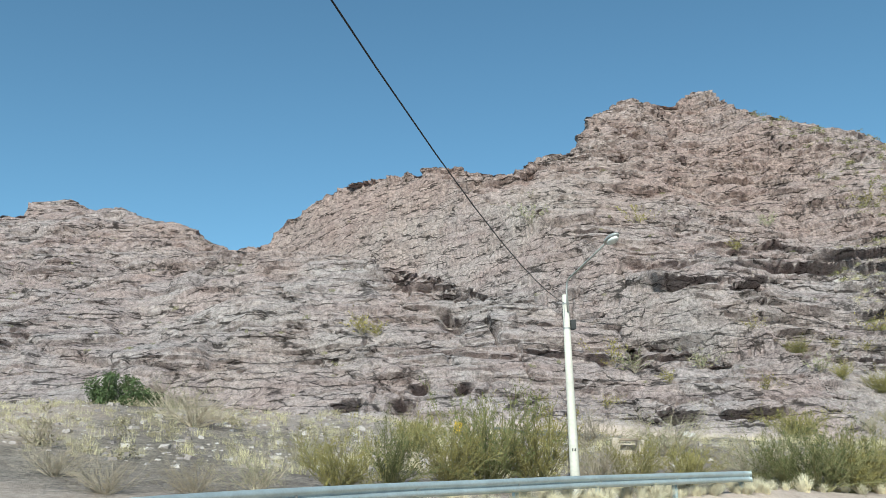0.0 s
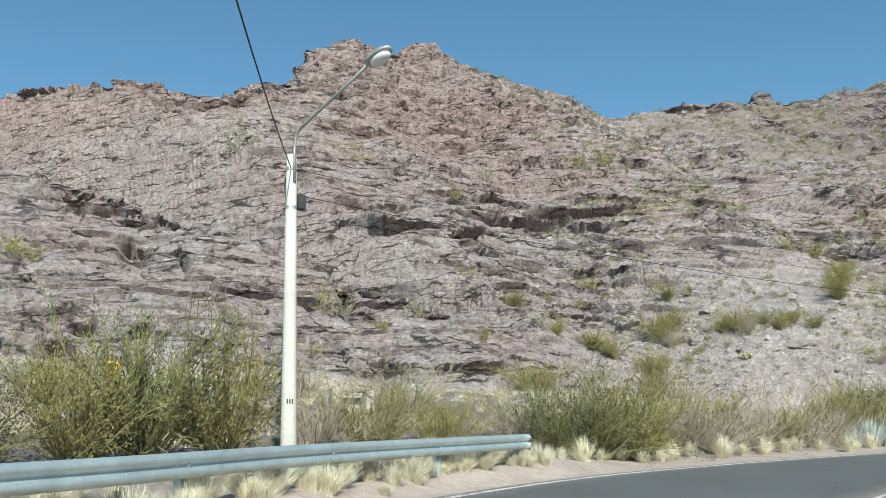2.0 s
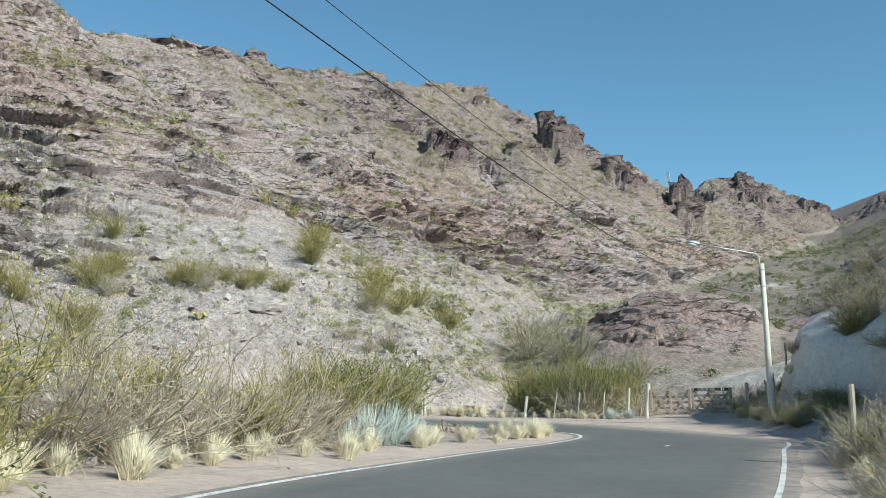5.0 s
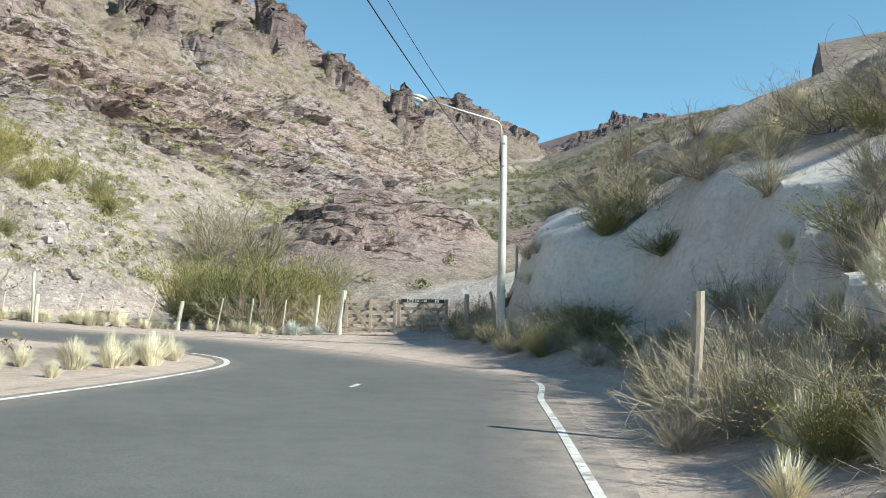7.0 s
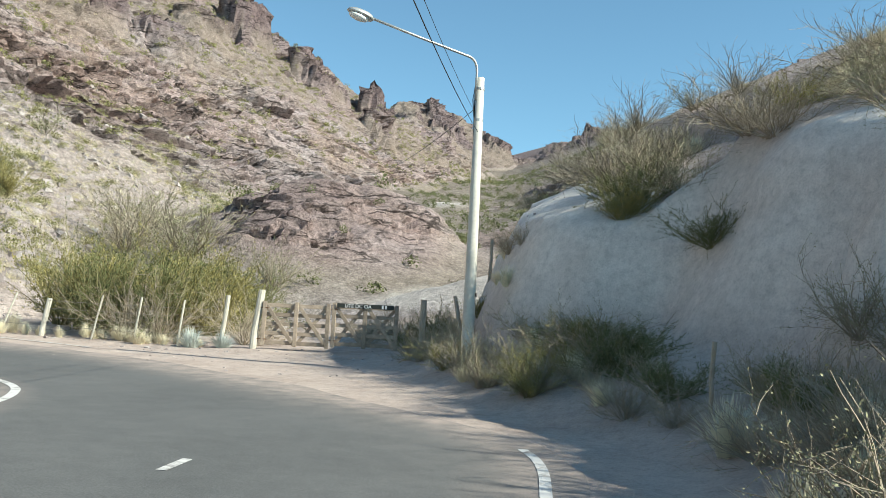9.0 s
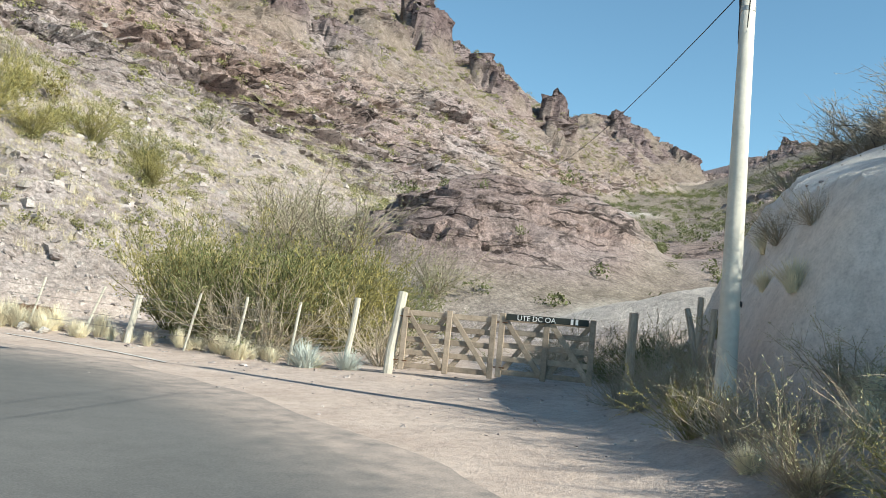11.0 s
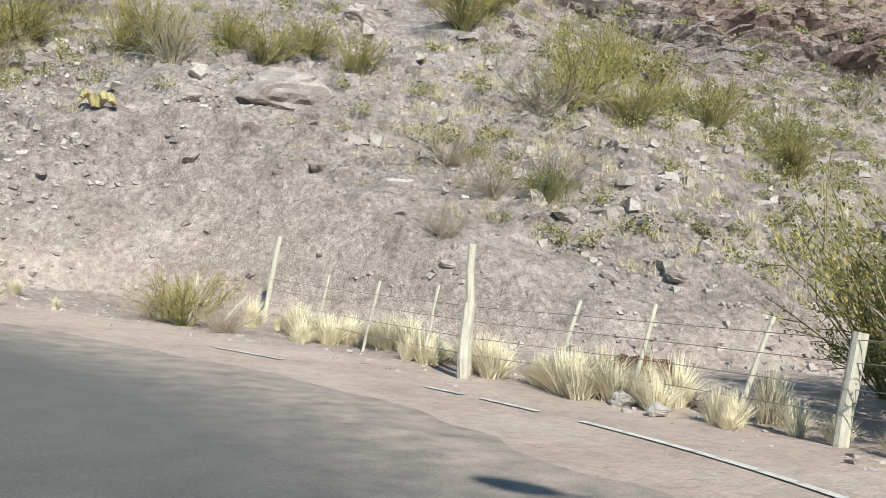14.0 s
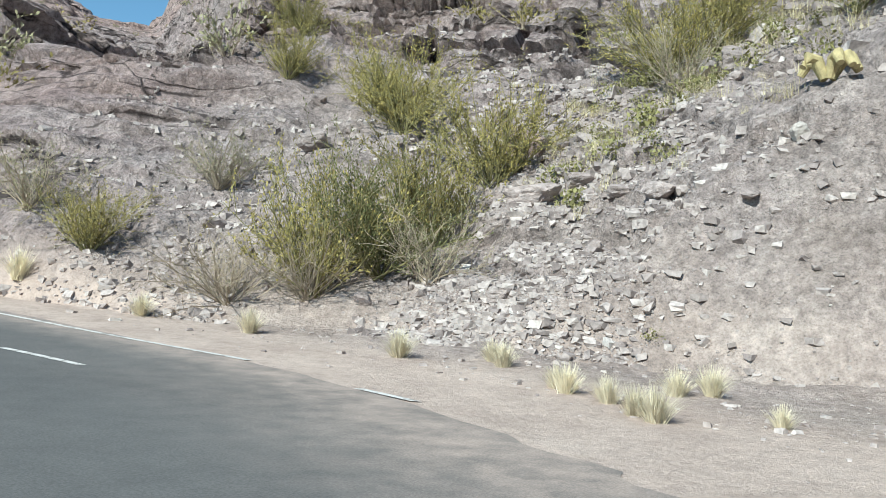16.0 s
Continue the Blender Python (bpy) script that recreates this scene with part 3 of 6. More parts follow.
    worn = scarp * (0.28 * fbm(x / 2.6, y * 0, z / 5, 4, 161) + 0.16 * vnoise(x / 6, y * 0, z / 0.5, 162) + 0.12 * (rid3 - 0.5))
    xx, yy = xx + worn * hx / size, yy - worn * hy / size
    zz = z + 0.32 * shove + scarp * 0.15 * fbm(x / 3, y / 3, z / 0.8, 4, 160)

    me = bpy.data.meshes.new("ground")
    idx = np.arange(nx * ny).reshape(ny, nx)
    quads = np.stack([idx[:-1, :-1], idx[:-1, 1:], idx[1:, 1:], idx[1:, :-1]], -1).reshape(-1, 4)
    me.vertices.add(nx * ny)
    me.vertices.foreach_set("co", np.stack([xx, yy, zz], 1).ravel())
    me.loops.add(quads.size)
    me.loops.foreach_set("vertex_index", quads.ravel())
    me.polygons.add(len(quads))
    me.polygons.foreach_set("loop_start", np.arange(0, quads.size, 4))
    me.polygons.foreach_set("use_smooth", np.ones(len(quads), bool))
    sand = np.maximum(smooth(4.5, 0.8, off) * (1 - on_hill), 0.3 * bare)
    sand = np.maximum(sand, 0.45 * near_cut * smooth(1.3, 0.3, z - g + 0.8 * patch))
    sand = np.maximum(sand, 0.6 * isle * (x < 12) * smooth(-0.35, 0.1, patch))
    sand = np.maximum(sand, (foot > 0) * smooth(66, 56, x) * smooth(20, 32, x) * (1 - on_hill) * (1 - 0.75 * smooth(6, 8, foot)))
    sand = np.maximum(sand, (x > 40) * (x < 64) * (y < 54) * (y > 30) * (1 - on_hill) * 0.9)
    pale = np.maximum(scarp * smooth(7.2, 5.6, foot), 0.6 * smooth(1.2, 1.9, track))
    pale = np.maximum(pale, 0.9 * np.exp(-(((x - 130) / 4) ** 2) - ((y - 64) / 1.6) ** 2))
    red = np.clip(0.5 * smooth(24, 42, z + 8 * patch) * on_hill * smooth(62, 44, x) * smooth(-60, -30, x) + 0.55 * knob + 0.6 * east * smooth(0, 0.4, patch) + 0.7 * np.exp(-(((x - 91) / 15) ** 2) - ((z - 29) / 4) ** 2) + 0.6 * np.exp(-(((x - 170) / 7) ** 2) - ((y - 101) / 5) ** 2), 0, 1)
    dark = np.clip(0.5 * knob * smooth(84, 74, x) + 0.35 * smooth(75, 95, x) * smooth(30, 22, z) * on_hill * smooth(16, 20, z) + crag + 0.55 * east * smooth(30, 50, z) + 0.5 * smooth(235, 290, x) * on_hill + 0.7 * smooth(300, 380, x), 0, 1)
    light = np.exp(-((x - 4) / 13) ** 2 - ((z - 36) / 7) ** 2) * smooth(-0.35, 0.25, patch) + 0.5 * smooth(55, 35, x) * smooth(26, 18, z) * smooth(-0.2, 0.3, patch) + 0.6 * np.exp(-(((x - 95) / 14) ** 2) - ((z - 18) / 3.5) ** 2)
    brown = np.maximum(0.9 * on_hill * smooth(60, 78, x) * (1 - 0.8 * scree), 0.8 * smooth(64, 72, x) * (1 - on_hill))
    brown = np.maximum(brown, 0.55 * isle)
    for name, rgb in (("zone", (rock, sand, pale, brown)), ("tone", (red, dark, np.clip(light, 0, 1), brown * 0 + 1))):
        layer = me.color_attributes.new(name, "FLOAT_COLOR", "POINT")
        layer.data.foreach_set("color", np.stack([np.clip(c, 0, 1) for c in rgb], 1).astype(np.float32).ravel())
    me.update(calc_edges=True)
    me.set_sharp_from_angle(angle=radians(30))
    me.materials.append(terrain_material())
    land = tagged(new("ground", me), "bare rocky hillside with ledges, scree and sandy verges", "hillside", kind="structure")
    tree = BVHTree.FromPolygons(np.stack([xx, yy, zz], 1).tolist(), quads.tolist(), epsilon=0.0)
    return land, tree


from mathutils.bvhtree import BVHTree

ground, LAND = build_land()


def rest(x, y):
    """Height of the land at a place."""
    hit = LAND.ray_cast(Vector((x, y, 400)), Vector((0, 0, -1)))
    return hit[0].z if hit[0] else 0.0


def lean_of(x, y):
    hit = LAND.ray_cast(Vector((x, y, 400)), Vector((0, 0, -1)))
    return hit[1] if hit[0] else Vector((0, 0, 1))


# ---- mesh helpers ----
def mesh_object(name, verts, faces, mat, parent=None, label="", flat=True):
    me = bpy.data.meshes.new(name)
    me.from_pydata([tuple(v) for v in verts], [], [tuple(f) for f in faces])
    me.materials.append(mat)
    if not flat:
        me.polygons.foreach_set("use_smooth", [True] * len(me.polygons))
    me.update()
    ob = new(name, me)
    if parent:
        ob.parent = parent
    if label:
        ob["label"] = label
    return ob


def part(name, bm, mat, parent=None, label="", smooth_it=False):
    me = bpy.data.meshes.new(name)
    bm.to_mesh(me)
    bm.free()
    me.materials.append(mat)
    if smooth_it:
        me.polygons.foreach_set("use_smooth", [True] * len(me.polygons))
    ob = new(name, me)
    if parent:
        ob.parent = parent
    if label:
        ob["label"] = label
    return ob


def bm_box(bm, m, sx, sy, sz, bevel=0.0):
    """A box of that size, its pose m in its middle, with worn edges."""
    made = bmesh.ops.create_cube(bm, size=1.0, matrix=m @ Matrix.Diagonal((sx, sy, sz, 1)))
    if bevel:
        edges = {e for v in made["verts"] for e in v.link_edges}
        bmesh.ops.bevel(bm, geom=list(edges), offset=bevel, segments=1, affect="EDGES", profile=0.6)


def bm_tube(bm, points, radii, sides=8, cap=True):
    """A tube along points."""
    pts = [Vector(p) for p in points]
    rings = []
    up = Vector((0.13, 0.21, 0.97))
    for i, p in enumerate(pts):
        ahead = (pts[min(i + 1, len(pts) - 1)] - pts[max(i - 1, 0)]).normalized()
        a = ahead.cross(up if abs(ahead.dot(up)) < 0.95 else Vector((1, 0, 0))).normalized()
        b = ahead.cross(a)
        r = radii[i] if isinstance(radii, (list, tuple)) else radii
        rings.append([bm.verts.new(p + r * (math.cos(t) * a + math.sin(t) * b)) for t in (2 * math.pi * k / sides for k in range(sides))])
    for r1, r2 in zip(rings[:-1], rings[1:]):
        for k in range(sides):
            bm.faces.new((r1[k], r1[(k + 1) % sides], r2[(k + 1) % sides], r2[k]))
    if cap:
        bm.faces.new(rings[0][::-1])
        bm.faces.new(rings[-1])


# ---- roads ----
def build_road():
    n, cols = len(outer_edge), 18
    t = np.linspace(0, 1, cols)[None, :, None]
    grid = bare_edge[:, None, :] * (1 - t) + inner_edge[:, None, :] * t
    wob = 0.16 * vnoise(np.arange(n) / 2.3, np.zeros(n), np.zeros(n), 200)
    grid[:, 0, 0] += wob
    x, y = grid[..., 0].ravel(), grid[..., 1].ravel()
    z = ground_level(x, y) + 0.0
    idx = np.arange(n * cols).reshape(n, cols)
    quads = np.stack([idx[:-1, :-1], idx[:-1, 1:], idx[1:, 1:], idx[1:, :-1]], -1).reshape(-1, 4)
    ob = mesh_object("road", np.stack([x, y, z], 1), quads, asphalt_material(), flat=False)
    me = ob.data
    dust = np.tile(np.maximum(smooth(0.17, 0.0, np.linspace(0, 1, cols)), 0.7 * smooth(0.9, 1.0, np.linspace(0, 1, cols))), (n, 1))
    st = np.arange(n) / 12
    bend = np.maximum(np.exp(-((st - 13.4) / 1.7) ** 2), 0.9 * np.exp(-((st - 17.3) / 2.9) ** 4))[:, None]
    dust = np.clip(dust + bend * smooth(0.42, 0.05, np.linspace(0, 1, cols))[None], 0, 1)
    layer = me.attributes.new("dust", "FLOAT", "POINT")
    layer.data.foreach_set("value", dust.ravel().astype(np.float32))
    tagged(ob, "worn grey asphalt road round a hairpin, dusty edges", "road", kind="structure")
    return ob


road = build_road()
line_white, _nt, _b = material("road_paint", 0.8, 0, 0.3)
_p = position(_nt)
_w = noise_tex(_nt, _p, 5.0, 6, 0.7)
_nt.links.new(mix(_nt, ramp(_nt, _w, [(0.36, 1.0), (0.5, 0.0)]), (0.62, 0.60, 0.57), (0.28, 0.26, 0.24)), _b.inputs["Base Color"])


def road_line(edge, other, a, b, inset, width, lift=0.006):
    """A painted stripe along an edge of the road, between two of its stations, inset from that edge."""
    i = np.arange(int(a * 12), int(b * 12) + 1)
    p, q = edge[i], other[i]
    way = (q - p) / np.linalg.norm(q - p, axis=1)[:, None]
    left, right = p + way * inset, p + way * (inset + width)
    pts = np.vstack([left, right])
    z = ground_level(pts[:, 0], pts[:, 1]) + lift
    n = len(i)
    return mesh_object("road_line", np.column_stack([pts, z]), [(k, k + 1, n + k + 1, n + k) for k in range(n - 1)], line_white, road)


road_line(inner_edge, outer_edge, 0, 13.6, 0.18, 0.13)
road_line(outer_edge, inner_edge, 0, 10.95, 0.30, 0.11)
for _a, _b2, _in in ((15.0, 16.4, 0.03), (16.55, 16.75, 0.05), (16.85, 17.05, 0.05), (17.7, 18.05, 0.1), (19.7, 19.95, 0.7), (20.6, 24, 0.3)):
    road_line(outer_edge, inner_edge, _a, _b2, _in, 0.11)
road_line(inner_edge, outer_edge, 16.5, 24, 0.2, 0.11)
road_line(outer_edge, inner_edge, 10.2, 10.35, 3.6, 0.10)
for _a in (20.4, 21.3, 22.2):
    road_line(outer_edge, inner_edge, _a, _a + 0.4, 2.7, 0.12)


# ---- plants ----
leaf_olive = plain("leaf_olive", (0.30, 0.255, 0.085), 0.7, vary=0.4, scale=3, random_by=0.22)
leaf_green = plain("leaf_green", (0.125, 0.135, 0.05), 0.7, vary=0.4, scale=3, random_by=0.22)
leaf_grey = plain("leaf_grey", (0.29, 0.28, 0.165), 0.8, vary=0.35, scale=3, random_by=0.2)
leaf_scrub = plain("leaf_scrub", (0.235, 0.225, 0.095), 0.8, vary=0.4, scale=0.4)
leaf_valley = plain("leaf_valley", (0.15, 0.16, 0.07), 0.8, vary=0.4, scale=0.4)
dry_scrub = plain("dry_scrub", (0.30, 0.26, 0.17), 0.85, vary=0.4, scale=0.4)
slope_straw = plain("slope_straw", (0.60, 0.53, 0.33), 0.85, vary=0.3, scale=0.5)
leaf_pale = plain("leaf_pale", (0.50, 0.54, 0.50), 0.85, vary=0.2, scale=3)
straw = plain("dry_grass", (0.70, 0.635, 0.47), 0.85, vary=0.3, scale=4, random_by=0.18)
dry_leaf = plain("dry_leaf", (0.36, 0.31, 0.19), 0.85, vary=0.3, scale=4)
stem_green = plain("green_stem", (0.20, 0.185, 0.085), 0.85, vary=0.3, scale=5)
twig = plain("twig", (0.34, 0.285, 0.215), 0.9, vary=0.35, scale=5, random_by=0.2)
twig_dark = plain("dead_twig", (0.115, 0.095, 0.085), 0.9, vary=0.3, scale=5)


def spread_tubes(lines, radius, sides=3):
    """Thin tubes along many lines, as one list of vertices and faces."""
    verts, faces = [], []
    for pts, r in zip(lines, radius):
        pts = np.asarray(pts)
        n = len(pts)
        way = np.gradient(pts, axis=0)
        way /= np.linalg.norm(way, axis=1)[:, None] + 1e-9
        a = np.cross(way, (0.3, 0.5, 0.8))
        a /= np.linalg.norm(a, axis=1)[:, None] + 1e-9
        b = np.cross(way, a)
        base = len(verts)
        taper = np.linspace(1, 0.35, n) * r
        for k in range(sides):
            t = 2 * math.pi * k / sides
            ring = pts + taper[:, None] * (math.cos(t) * a + math.sin(t) * b)
            verts.extend(ring.tolist())
        for k in range(sides):
            k2 = (k + 1) % sides
            for i in range(n - 1):
                faces.append((base + k * n + i, base + k2 * n + i, base + k2 * n + i + 1, base + k * n + i + 1))
    return verts, faces


def blades(points, ways, length, width, rng):
    """A leaf for each point: a narrow folded diamond."""
    n = len(points)
    side = np.cross(ways, rng.normal(size=(n, 3)))
    side /= np.linalg.norm(side, axis=1)[:, None] + 1e-9
    ln = (length * rng.uniform(0.6, 1.4, n))[:, None]
    wd = (width * rng.uniform(0.7, 1.3, n))[:, None]
    a, b, c, d = points, points + 0.5 * ln * ways + side * wd, points + ln * ways, points + 0.5 * ln * ways - side * wd
    v = np.stack([a, b, c, d], 1).reshape(-1, 3)
    return v.tolist(), [(4 * i, 4 * i + 1, 4 * i + 2, 4 * i + 3) for i in range(n)]


def bush_lines(rng, stems, height, spread, branches, wander):
    lines, radius = [], []
    for _ in range(stems):
        az, tilt = rng.uniform(0, 2 * math.pi), spread * math.sqrt(rng.uniform(0.02, 1.0))
        ln = height * rng.uniform(0.65, 1.05) / max(0.55, math.cos(tilt))
        way = np.array([math.cos(az) * math.sin(tilt), math.sin(az) * math.sin(tilt), math.cos(tilt)])
        p = np.array([rng.normal() * 0.05, rng.normal() * 0.05, -0.05])
        pts = [p]
        for _k in range(5):
            way = way + wander * rng.normal(size=3) + (0, 0, 0.05)
            way /= np.linalg.norm(way)
            p = p + way * ln / 5
            pts.append(p)
        lines.append(pts)
        radius.append(0.011 * height)
        for _k in range(branches):
            i = rng.integers(1, 5)
            q = pts[i] + (pts[i + 1] - pts[i]) * rng.uniform()
            w = (pts[i + 1] - pts[i]) / (np.linalg.norm(pts[i + 1] - pts[i]) + 1e-9) + rng.normal(size=3) * 0.55
            w /= np.linalg.norm(w)
            sub = [q]
            for _j in range(3):
                w = w + wander * 1.3 * rng.normal(size=3) + (0, 0, 0.08)
                w /= np.linalg.norm(w)
                q = q + w * ln * 0.11 * rng.uniform(0.7, 1.3)
                sub.append(q)
            lines.append(sub)
            radius.append(0.005 * height)
    return lines, radius


def make_bush(seed, stems, height, spread, branches, leaves, leaf, wander, mat, wood, name, label):
    rng = np.random.default_rng(seed)
    lines, radius = bush_lines(rng, stems, height, spread, branches, wander)
    v, f = spread_tubes(lines, radius)
    ob = mesh_object(name, v, f, wood)
    tagged(ob, label, "bush")
    if leaves:
        pts, ways = [], []
        weights = np.array([len(l) for l in lines], float)
        weights[:] = [1.6 if len(l) == 6 else 1.0 for l in lines]
        for i in rng.choice(len(lines), leaves, p=weights / weights.sum()):
            l = np.asarray(lines[i])
            t = (rng.uniform(0.3, 1.0) if len(l) == 6 else rng.uniform(0.05, 1.0)) * (len(l) - 1)
            k = min(int(t), len(l) - 2)
            w = l[k + 1] - l[k]
            w = w / (np.linalg.norm(w) + 1e-9) + rng.normal(size=3) * 0.42 + (0, 0, 0.2)
            pts.append(l[k] + (l[k + 1] - l[k]) * (t - k) + rng.normal(size=3) * 0.018)
            ways.append(w / np.linalg.norm(w))
        v, f = blades(np.array(pts), np.array(ways), leaf, leaf * 0.24, rng)
        mesh_object("foliage", v, f, mat, ob, "small narrow leaves")
    return ob


def make_tuft(seed, count, height, spread, mat, name, label, width=0.006):
    rng = np.random.default_rng(seed)
    v, f = [], []
    for _ in range(count):
        az, tilt = rng.uniform(0, 2 * math.pi), spread * rng.uniform(0.05, 1.0)
        ln = height * rng.uniform(0.5, 1.1)
        way = np.array([math.cos(az) * math.sin(tilt), math.sin(az) * math.sin(tilt), math.cos(tilt)])
        side = np.array([-math.sin(az + 0.6), math.cos(az + 0.6), 0]) * width * rng.uniform(0.7, 1.5)
        p = np.array([rng.normal() * 0.07, rng.normal() * 0.07, -0.03]) * height
        q = p + way * ln * 0.55
        way2 = way + np.array([math.cos(az), math.sin(az), 0]) * 0.35 * tilt + (0, 0, -0.18 * tilt)
        r = q + way2 / np.linalg.norm(way2) * ln * 0.5
        b = len(v)
        v += [p - side, p + side, q + side * 0.8, q - side * 0.8, r]
        f += [(b, b + 1, b + 2, b + 3), (b + 3, b + 2, b + 4)]
    ob = mesh_object(name, v, f, mat)
    return tagged(ob, label, "grass")


STORE = pose(0, 0, -60)
KINDS = {
    "olive": [make_bush(10 + k, 44, 0.95, 0.98, 9, 7000, 0.034, 0.15, leaf_olive, stem_green, "broom_bush", "olive green desert bush with thin upright stems") for k in range(3)],
    "green": [make_bush(20 + k, 44, 0.95, 1.05, 10, 7600, 0.033, 0.17, leaf_green, stem_green, "green_bush", "dense dark green desert bush, twiggy") for k in range(3)],
    "grey": [make_bush(30 + k, 42, 1.0, 1.05, 8, 3200, 0.034, 0.18, leaf_grey, twig, "grey_bush", "low grey-green scrub bush on the stony slope") for k in range(3)],
    "dry": [make_bush(40 + k, 48, 1.0, 1.1, 10, 700, 0.034, 0.2, dry_leaf, twig, "dry_bush", "leafless dry twiggy bush, brownish grey") for k in range(3)],
    "dead": [make_bush(50 + k, 14, 1.0, 1.15, 9, 0, 0.05, 0.24, straw, twig_dark, "dead_shrub", "dead black branching shrub") for k in range(2)],
    "pale": [make_tuft(60 + k, 420, 1.0, 1.0, leaf_pale, "silver_bush", "pale silvery grass-like bush beside the road", 0.011) for k in range(2)],
    "small": [make_bush(70 + k, 18, 1.0, 1.0, 3, 330, 0.11, 0.14, leaf_olive, twig, "scrub_bush", "small olive scrub bush on the hillside") for k in range(3)],
    "smallgrey": [make_bush(80 + k, 18, 1.0, 1.0, 3, 300, 0.11, 0.14, leaf_grey, twig, "scrub_bush", "small grey-green scrub bush on the hillside") for k in range(2)],
    "straw": [make_tuft(90 + k, 520, 0.9, 0.85, straw, "grass_tuft", "tuft of dry straw-yellow grass", 0.0075) for k in range(4)],
}
for _some in KINDS.values():
    for _ob in _some:
        _ob.matrix_basis = STORE
_used = set()
TURF = []
_rng = np.random.default_rng(5)


def plant(kind, x, y, size, wide=1.0, group="", sink=0.03):
    """Sets a plant of a kind on the land; the first of each shape is the shape itself."""
    z = rest(x, y) - sink
    k = int(_rng.integers(len(KINDS[kind])))
    if kind == "straw" and group in ("dry growth on the verge", "growth on the sand bank"):
        TURF.append((k, pose(x, y, z, 0, 0, float(_rng.uniform(0, 360))) @ Matrix.Diagonal((size * wide, size * wide, size, 1))))
        return None
    ob = KINDS[kind][k]
    m = pose(x, y, z, float(_rng.uniform(-6, 6)), float(_rng.uniform(-6, 6)), float(_rng.uniform(0, 360)))
    if (kind, k) in _used:
        ob = copy_thing(ob, m)
    else:
        _used.add((kind, k))
        ob.matrix_basis = m
    ob.scale = (size * wide, size * wide, size)
    if group:
        ob["group"] = group
    return ob


# beside the guard rail and on the inside of the hairpin
for _k, _x, _y, _s, _w in (("green", 3.2, 25.6, 2.3, 0.8), ("olive", 4.6, 26.4, 2.0, 0.8), ("olive", 2.2, 24.6, 1.7, 0.9), ("green", 0.6, 24.0, 1.5, 0.9), ("olive", -0.6, 22.8, 1.3, 1.0), ("grey", -2.6, 22.5, 0.9, 1.0),
                           ("dry", -4.0, 22.0, 0.8, 1.2), ("dry", -6.0, 21.5, 0.7, 1.2), ("dry", -8.5, 24, 0.8, 1.2), ("olive", 7.6, 28.0, 1.3, 1.0), ("olive", 9.4, 29.2, 1.2, 1.0), ("dry", 6.4, 27.4, 1.2, 1),
                           ("green", 14.2, 31.0, 1.9, 1.0), ("olive", 15.6, 31.6, 1.8, 1.0), ("green", 13.0, 30.8, 1.5, 0.9), ("olive", 16.6, 32.6, 1.5, 0.9), ("grey", 12.2, 31.4, 1.2, 1.0),
                           ("dry", 18.4, 34.4, 1.5, 1.2), ("dry", 20.3, 35.2, 1.6, 1.2), ("dry", 22.2, 35.8, 1.5, 1.2), ("olive", 24.0, 36.6, 1.3, 1.0), ("dry", 25.6, 37.2, 1.5, 1.1), ("olive", 22.6, 38.0, 1.4, 1),
                           ("olive", 30.6, 40.2, 1.9, 1.0), ("green", 32.4, 41.4, 2.0, 1.0), ("olive", 34.4, 42.4, 2.1, 1.0), ("olive", 28.6, 40.0, 1.6, 1.0), ("green", 36.2, 43.8, 1.8, 1.0), ("olive", 33.6, 44.4, 2.2, 1.0),
                           ("dry", 27.2, 38.4, 1.4, 1.2), ("dry", 16.4, 35.0, 1.4, 1.2), ("grey", 10, 34, 1.3, 1.2), ("dry", 4, 33, 1.1, 1.2), ("grey", -3, 31, 0.9, 1.2), ("dry", -12, 30, 0.8, 1.2), ("grey", -18, 36, 0.9, 1.2),
                           ("dry", -10, 40, 1.5, 1.2), ("olive", 0, 40, 1.5, 1), ("dry", 8, 42, 1.4, 1.2), ("grey", -25, 45, 1.5, 1.2), ("grey", -14, 50, 1.5, 1.2), ("olive", 18, 44, 1.5, 1.2), ("dry", 26, 46, 1.5, 1.2)):
    plant(_k, _x, _y, _s, _w, "roadside bushes")
for _x, _y, _s in ((28.4, 37.4, 1.15), (29.7, 37.9, 1.25), (31.0, 38.3, 1.0), (27.2, 36.8, 0.8)):
    plant("pale", _x, _y, _s, 1.0)
for _i in range(74):
    _t = 3.6 + 8.2 * _i / 74
    _p = inner_edge[int(_t * 12)]
    _q = outer_edge[int(_t * 12)]
    _n = (_p - _q) / np.linalg.norm(_p - _q)
    _d = _rng.uniform(0.9, 2.6) if _t > 6.3 else _rng.uniform(0.45, 1.5)
    plant("straw", _p[0] + _n[0] * _d, _p[1] + _n[1] * _d, _rng.uniform(0.35, 0.8) if _t > 6.3 else _rng.uniform(0.25, 0.5), 1.0, "dry grass along the road")
for _i in range(56):
    _t = 3.0 + 4.2 * _i / 56
    _p, _q = inner_edge[int(_t * 12)], outer_edge[int(_t * 12)]
    _n = (_p - _q) / np.linalg.norm(_p - _q)
    _d = _rng.uniform(1.1, 3.2)
    plant("straw", _p[0] + _n[0] * _d, _p[1] + _n[1] * _d, _rng.uniform(0.3, 0.6), 1.1, "dry grass along the road")
